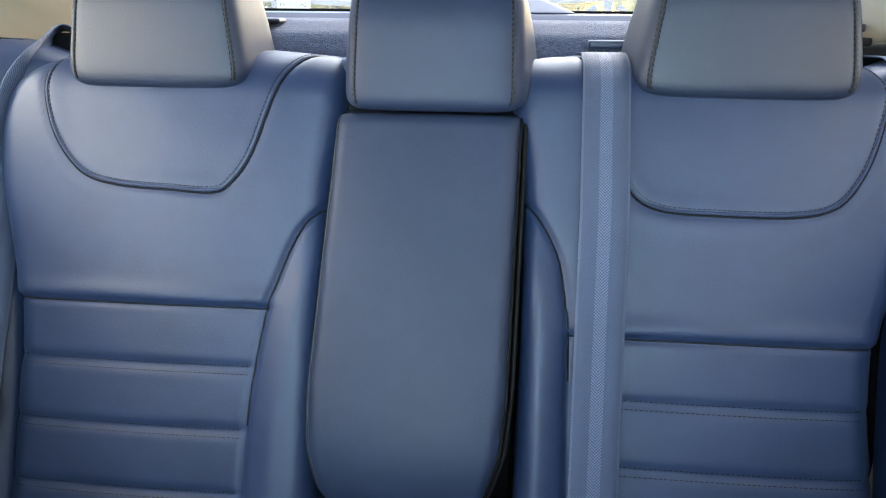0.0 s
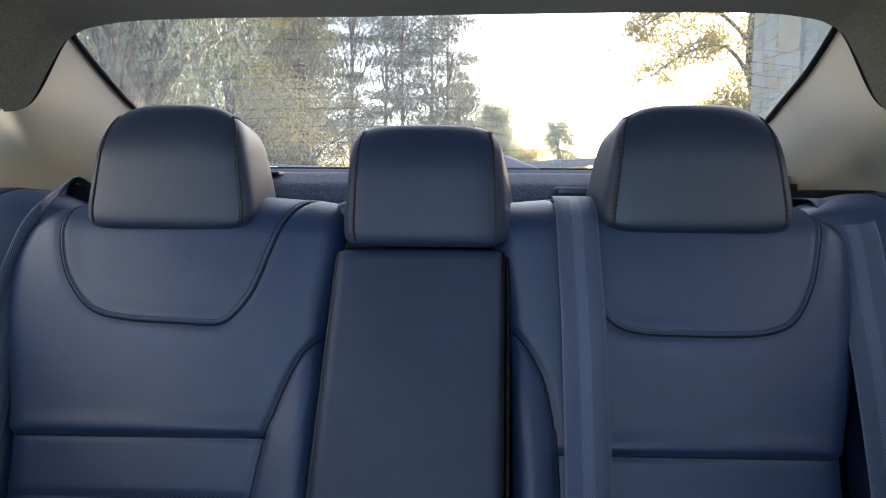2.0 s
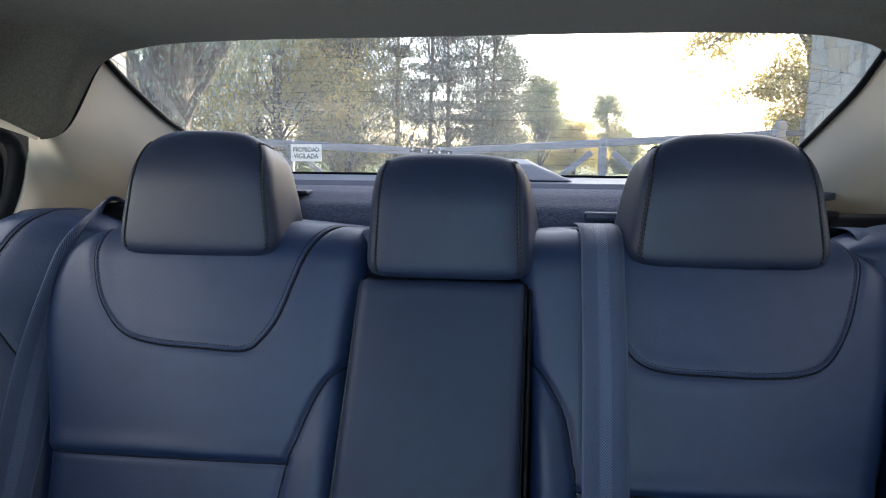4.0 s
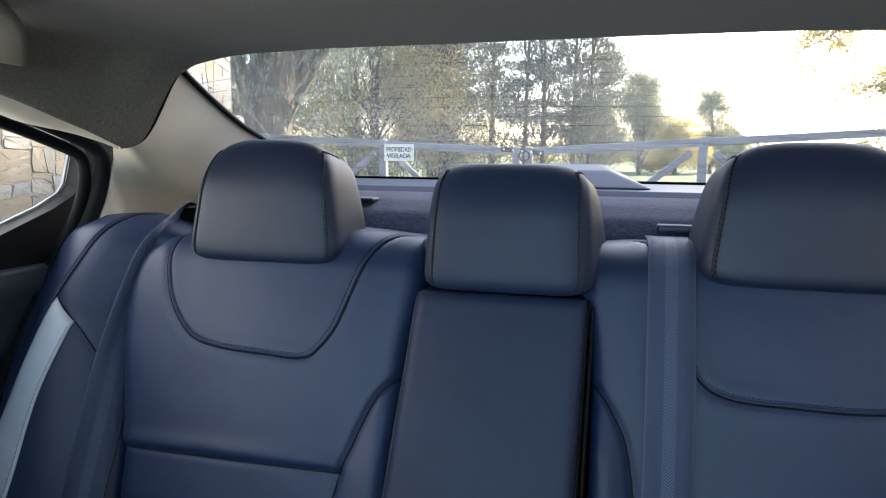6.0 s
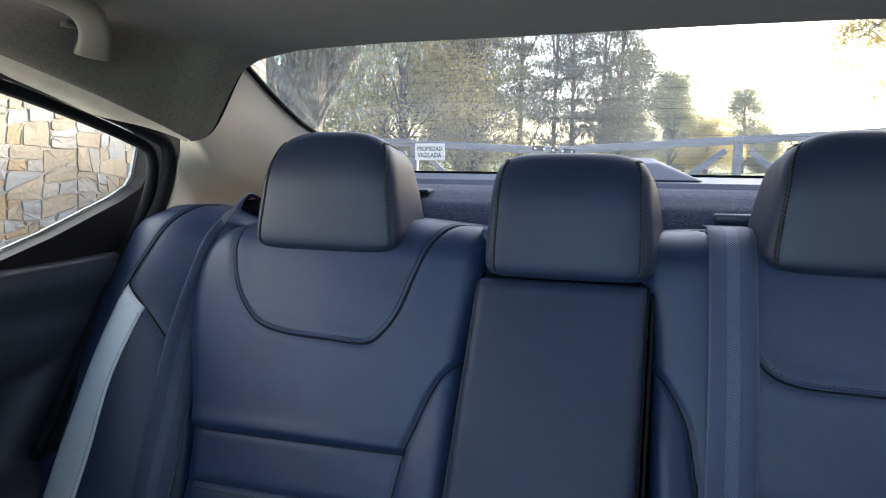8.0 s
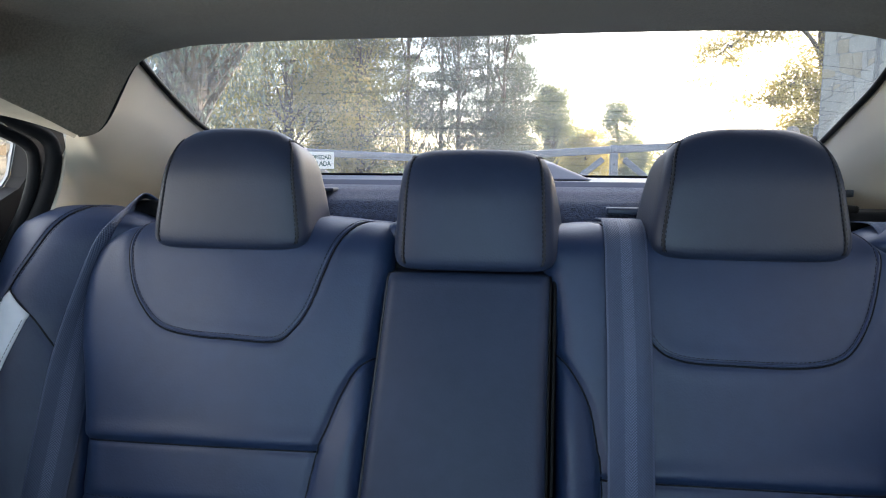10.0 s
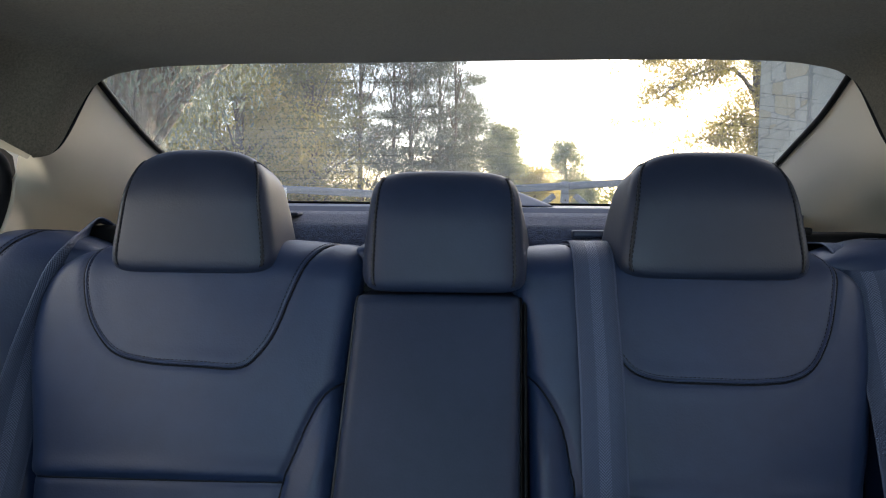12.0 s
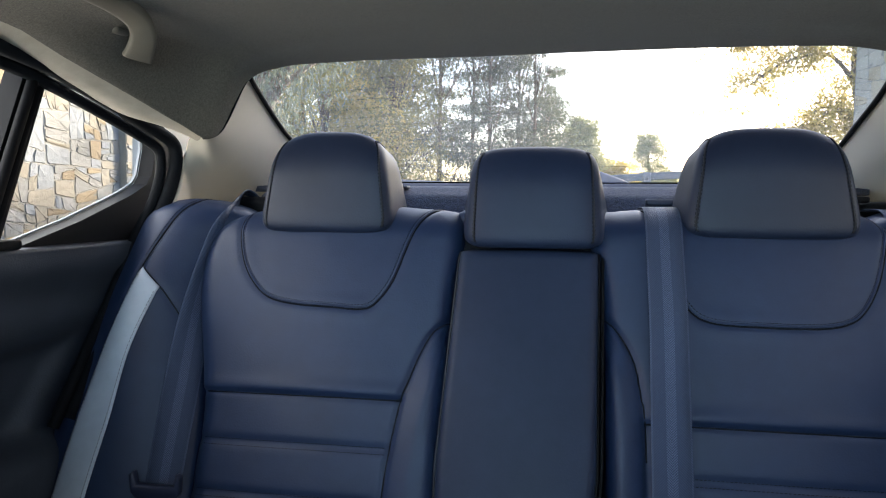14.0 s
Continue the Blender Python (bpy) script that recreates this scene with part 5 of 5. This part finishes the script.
def tree(name, x, y, height, radius, crown_lo, leaf, bark, label, category="tree", seed=1, clumps=60, per=70, size=0.16, lean=(0, 0), trunk=0.16, flat=0.6, droop=0.3, spread=0.6, shape="round", second=None):
    rng = random.Random(seed)
    t = thing(name, (x, y, 0), label, category, group="trees beyond the gate")
    v, f = [], []
    base = Vector((x, y, -0.1))
    tip = Vector((x + lean[0], y + lean[1], height * 0.93))
    stem = []
    for k in lin(0, 1, 12):
        stem.append(base.lerp(tip, k) + Vector((noise.noise((k * 3, seed, 0)), noise.noise((k * 3, seed, 5)), 0)) * 0.35 * radius * 0.3 * k)
    limb(v, f, stem, trunk, trunk * 0.18, 9)
    tips = []
    for c in range(clumps):
        k = rng.random()
        zf = crown_lo + (1 - crown_lo) * k
        if shape == "round":
            rr = radius * math.sqrt(max(0.03, 1 - (2 * k - 0.9) ** 2)) * rng.uniform(0.45, 1.0)
        elif shape == "pine":
            rr = radius * (0.62 + 0.42 * math.sin(2.2 * k + 0.6)) * (1.0 - 0.55 * k ** 4) * rng.uniform(0.30, 1.0)
        elif shape == "egg":
            rr = radius * math.sqrt(max(0.05, math.sin(math.pi * (0.10 + 0.84 * k)))) * rng.uniform(0.35, 1.0)
        elif shape == "umbrella":
            rr = radius * math.sqrt(max(0.03, 1 - (0.95 * k) ** 2)) * rng.uniform(0.25, 1.0)
        else:
            rr = radius * (0.75 + 0.25 * math.sin(k * 6)) * rng.uniform(0.3, 1.0)
        w = rng.uniform(0, 6.283)
        i = min(11, max(0, zf * 11 - 1))
        root = stem[int(i)]
        end = Vector((root.x + rr * math.cos(w), root.y + rr * math.sin(w), zf * height + rng.uniform(-0.2, 0.2) * (3 if shape == "pine" else 1)))
        if shape in ("pine", "umbrella"):         # boughs climb from lower down the stem
            low = stem[max(0, int(i) - (1 if shape == "pine" else 3))]
            if c % 3 or shape == "umbrella":
                limb(v, f, [low, low.lerp(end, 0.55) + Vector((0, 0, -0.05 * rr)), end], trunk * 0.22, trunk * 0.05, 5)
        elif c % 2 == 0:
            q = root.lerp(end, 0.5) + Vector((0, 0, 0.12 * rr))
            limb(v, f, [root, q, end], trunk * 0.22, trunk * 0.05, 5)
        tips.append(end)
        if c % 3 == 0:
            tips.append(root.lerp(end, 0.6))
    solid("trunk", v, f, bark, t, "trunk and limbs")
    v, f = [], []
    cut = int(len(tips) * (0.58 if second else 1))
    leaf_quads(rng, tips[:cut], spread, per, size, droop, v, f, flat)
    solid("crown", v, f, leaf, t, "loose leafy crown", smooth=False)
    if second:
        v, f = [], []
        leaf_quads(rng, tips[cut:], spread, per, size, droop, v, f, flat)
        solid("crown", v, f, second, t, "part of the crown coloured yellow as if sunlit", smooth=False)
    settle(t)
    return t


# big leaning gum tree just outside the gate
tree("gum_tree", -5.6, 9.5, 11.0, 2.6, 0.20, LEAF_BLUE, BARK, "large leaning gum tree with rough dark bark and drooping blue-green leaves", seed=11, clumps=80, per=140, size=0.11, lean=(1.3, 0.4), trunk=0.50, droop=1.6, spread=0.75, flat=0.9)
# belt of olive trees to the left, with yellow clumps for sunlit patches
belt = [(-13.5, 21, 10, 3.4), (-11.0, 17.5, 9.5, 2.9), (-8.6, 22, 11, 3.3), (-6.4, 17.8, 9, 2.6), (-6.9, 26, 11.5, 2.6), (-4.9, 20, 10, 1.7), (-11.5, 29, 13, 4.0), (-8.4, 33, 13, 3.4), (-15.5, 28, 13, 4.2)]
for k, (x, y, h, r) in enumerate(belt):
    tree("broadleaf_tree", x, y, h, r, 0.10 if k % 2 else 0.20, LEAF_GREEN, BARK_PALE if k % 3 == 1 else BARK, "olive green tree with clumps coloured as sunlit yellow and thin branches",
         seed=30 + k, clumps=105, per=230, size=0.105, trunk=0.17, spread=0.56, flat=0.75, droop=0.6, second=LEAF_YELLOW, shape="column")
# pines thinning towards the open sky
for k, (x, y, h, r) in enumerate([(-3.9, 23.0, 10.5, 2.0), (-3.0, 25.5, 11.0, 2.1), (-2.1, 23.0, 9.9, 2.0), (-1.2, 25.5, 9.4, 2.0), (-0.55, 24.0, 7.6, 1.6), (-0.2, 28.0, 6.0, 1.5), (-4.6, 27.5, 12.0, 2.3)]):
    tree("pine_tree", x, y, h, r, 0.20, LEAF_PINE, BARK, "dark open pine tree with climbing boughs against the sky", seed=60 + k, clumps=62, per=260, size=0.085, trunk=0.10,
         spread=0.50, flat=0.34, droop=-0.3, shape="pine")
# small trees far out on the field, most with leaves paled for haze
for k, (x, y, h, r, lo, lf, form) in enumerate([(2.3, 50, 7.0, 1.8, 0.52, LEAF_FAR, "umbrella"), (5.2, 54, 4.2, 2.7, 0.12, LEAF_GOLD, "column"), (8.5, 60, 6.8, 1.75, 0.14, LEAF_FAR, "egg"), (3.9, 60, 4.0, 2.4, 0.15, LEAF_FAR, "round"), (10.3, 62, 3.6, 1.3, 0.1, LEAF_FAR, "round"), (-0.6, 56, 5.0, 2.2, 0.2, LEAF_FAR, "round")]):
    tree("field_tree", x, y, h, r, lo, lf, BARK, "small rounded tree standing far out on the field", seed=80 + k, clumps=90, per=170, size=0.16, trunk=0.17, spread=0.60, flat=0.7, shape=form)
# yellow-leaved tree beside the stone pillar
yellow = thing("yellow_tree", (5.2, 11.5, 0), "autumn tree with golden leaves and arching boughs beside the pillar", "tree", group="trees beyond the gate")
rng = random.Random(97)
v, f, tips = [], [], []
stem = spline([(5.25, 11.5, -0.1), (5.2, 11.5, 1.2), (5.22, 11.55, 2.4), (5.05, 11.5, 3.4), (5.15, 11.7, 4.8), (5.0, 11.6, 6.2)], 30)
limb(v, f, [Vector(p) for p in stem], 0.14, 0.03, 9)
boughs = [((5.12, 11.5, 3.0), (4.6, 11.4, 3.55), (3.9, 11.3, 3.45), (3.3, 11.3, 3.05)), ((5.1, 11.5, 3.6), (4.5, 11.6, 4.2), (3.7, 11.5, 4.2), (2.9, 11.4, 3.75)), ((5.2, 11.5, 2.2), (4.9, 11.3, 2.55), (4.6, 11.2, 2.6), (4.25, 11.2, 2.35)),
          ((5.1, 11.6, 4.4), (4.6, 11.8, 5.2), (3.9, 11.9, 5.6), (3.2, 11.9, 5.5)), ((5.2, 11.6, 3.2), (5.7, 11.8, 3.9), (6.2, 11.8, 4.2), (6.8, 11.9, 4.1)), ((5.2, 11.5, 2.6), (5.8, 11.4, 3.0), (6.3, 11.5, 3.1), (6.8, 11.5, 2.9)),
          ((5.1, 11.6, 4.8), (5.6, 11.8, 5.8), (6.0, 11.9, 6.4), (6.4, 12.0, 6.6)), ((5.15, 11.5, 1.6), (4.95, 11.3, 1.9), (4.85, 11.2, 1.8), (4.75, 11.1, 1.5))]
for b in boughs:
    line = [Vector(p) for p in spline(b, 14)]
    limb(v, f, line, 0.045, 0.010, 6)
    for p in line[4:]:
        for _ in range(5):
            q = p + Vector((rng.gauss(0, 0.28), rng.gauss(0, 0.24), rng.gauss(-0.04, 0.17)))
            limb(v, f, [p, p.lerp(q, 0.5) + Vector((0, 0, 0.04)), q], 0.008, 0.003, 4)
            tips.append(q)
for p in stem[6:]:
    for _ in range(3):
        q = Vector(p) + Vector((rng.gauss(0, 0.24), rng.gauss(0, 0.24), rng.gauss(0, 0.15)))
        tips.append(q)
rng.shuffle(tips)
solid("trunk", v, f, BARK, yellow, "trunk and arching limbs")
for lf, lot, lb in ((LEAF_GOLD, tips[::2], "golden leaves"), (LEAF_YELLOW, tips[1::2], "olive yellow leaves")):
    v, f = [], []
    leaf_quads(rng, lot, 0.20, 105, 0.066, 0.5, v, f, 0.8)
    solid("crown", v, f, lf, yellow, lb, smooth=False)
settle(yellow)
# shrubs behind the side wall
for k, (x, y) in enumerate([(-4.2, -1.5), (-4.6, 0.4), (-4.4, 2.2), (-4.8, 3.6), (-5.3, 5.0), (-4.9, -3.2)]):
    tree("garden_shrub", x, y, 3.6, 1.1, 0.15, LEAF_GREEN, BARK, "olive garden shrub showing above the stone wall", category="shrub", seed=110 + k, clumps=40, per=60, size=0.09, trunk=0.05, spread=0.45, second=LEAF_YELLOW)
# far wood along the horizon, beyond counting
rng = random.Random(5)
v, f = [], []
spots = [Vector((rng.uniform(-150, 170), rng.uniform(150, 200), rng.uniform(0.4, 4.5))) for _ in range(700)]
leaf_quads(rng, spots, 2.2, 22, 1.3, 0.0, v, f, 0.7)
wood = solid("far_wood", v, f, LEAF_GREEN, smooth=False)
tagged(wood, "low distant belt of woodland along the horizon", "woodland", kind="stuff")
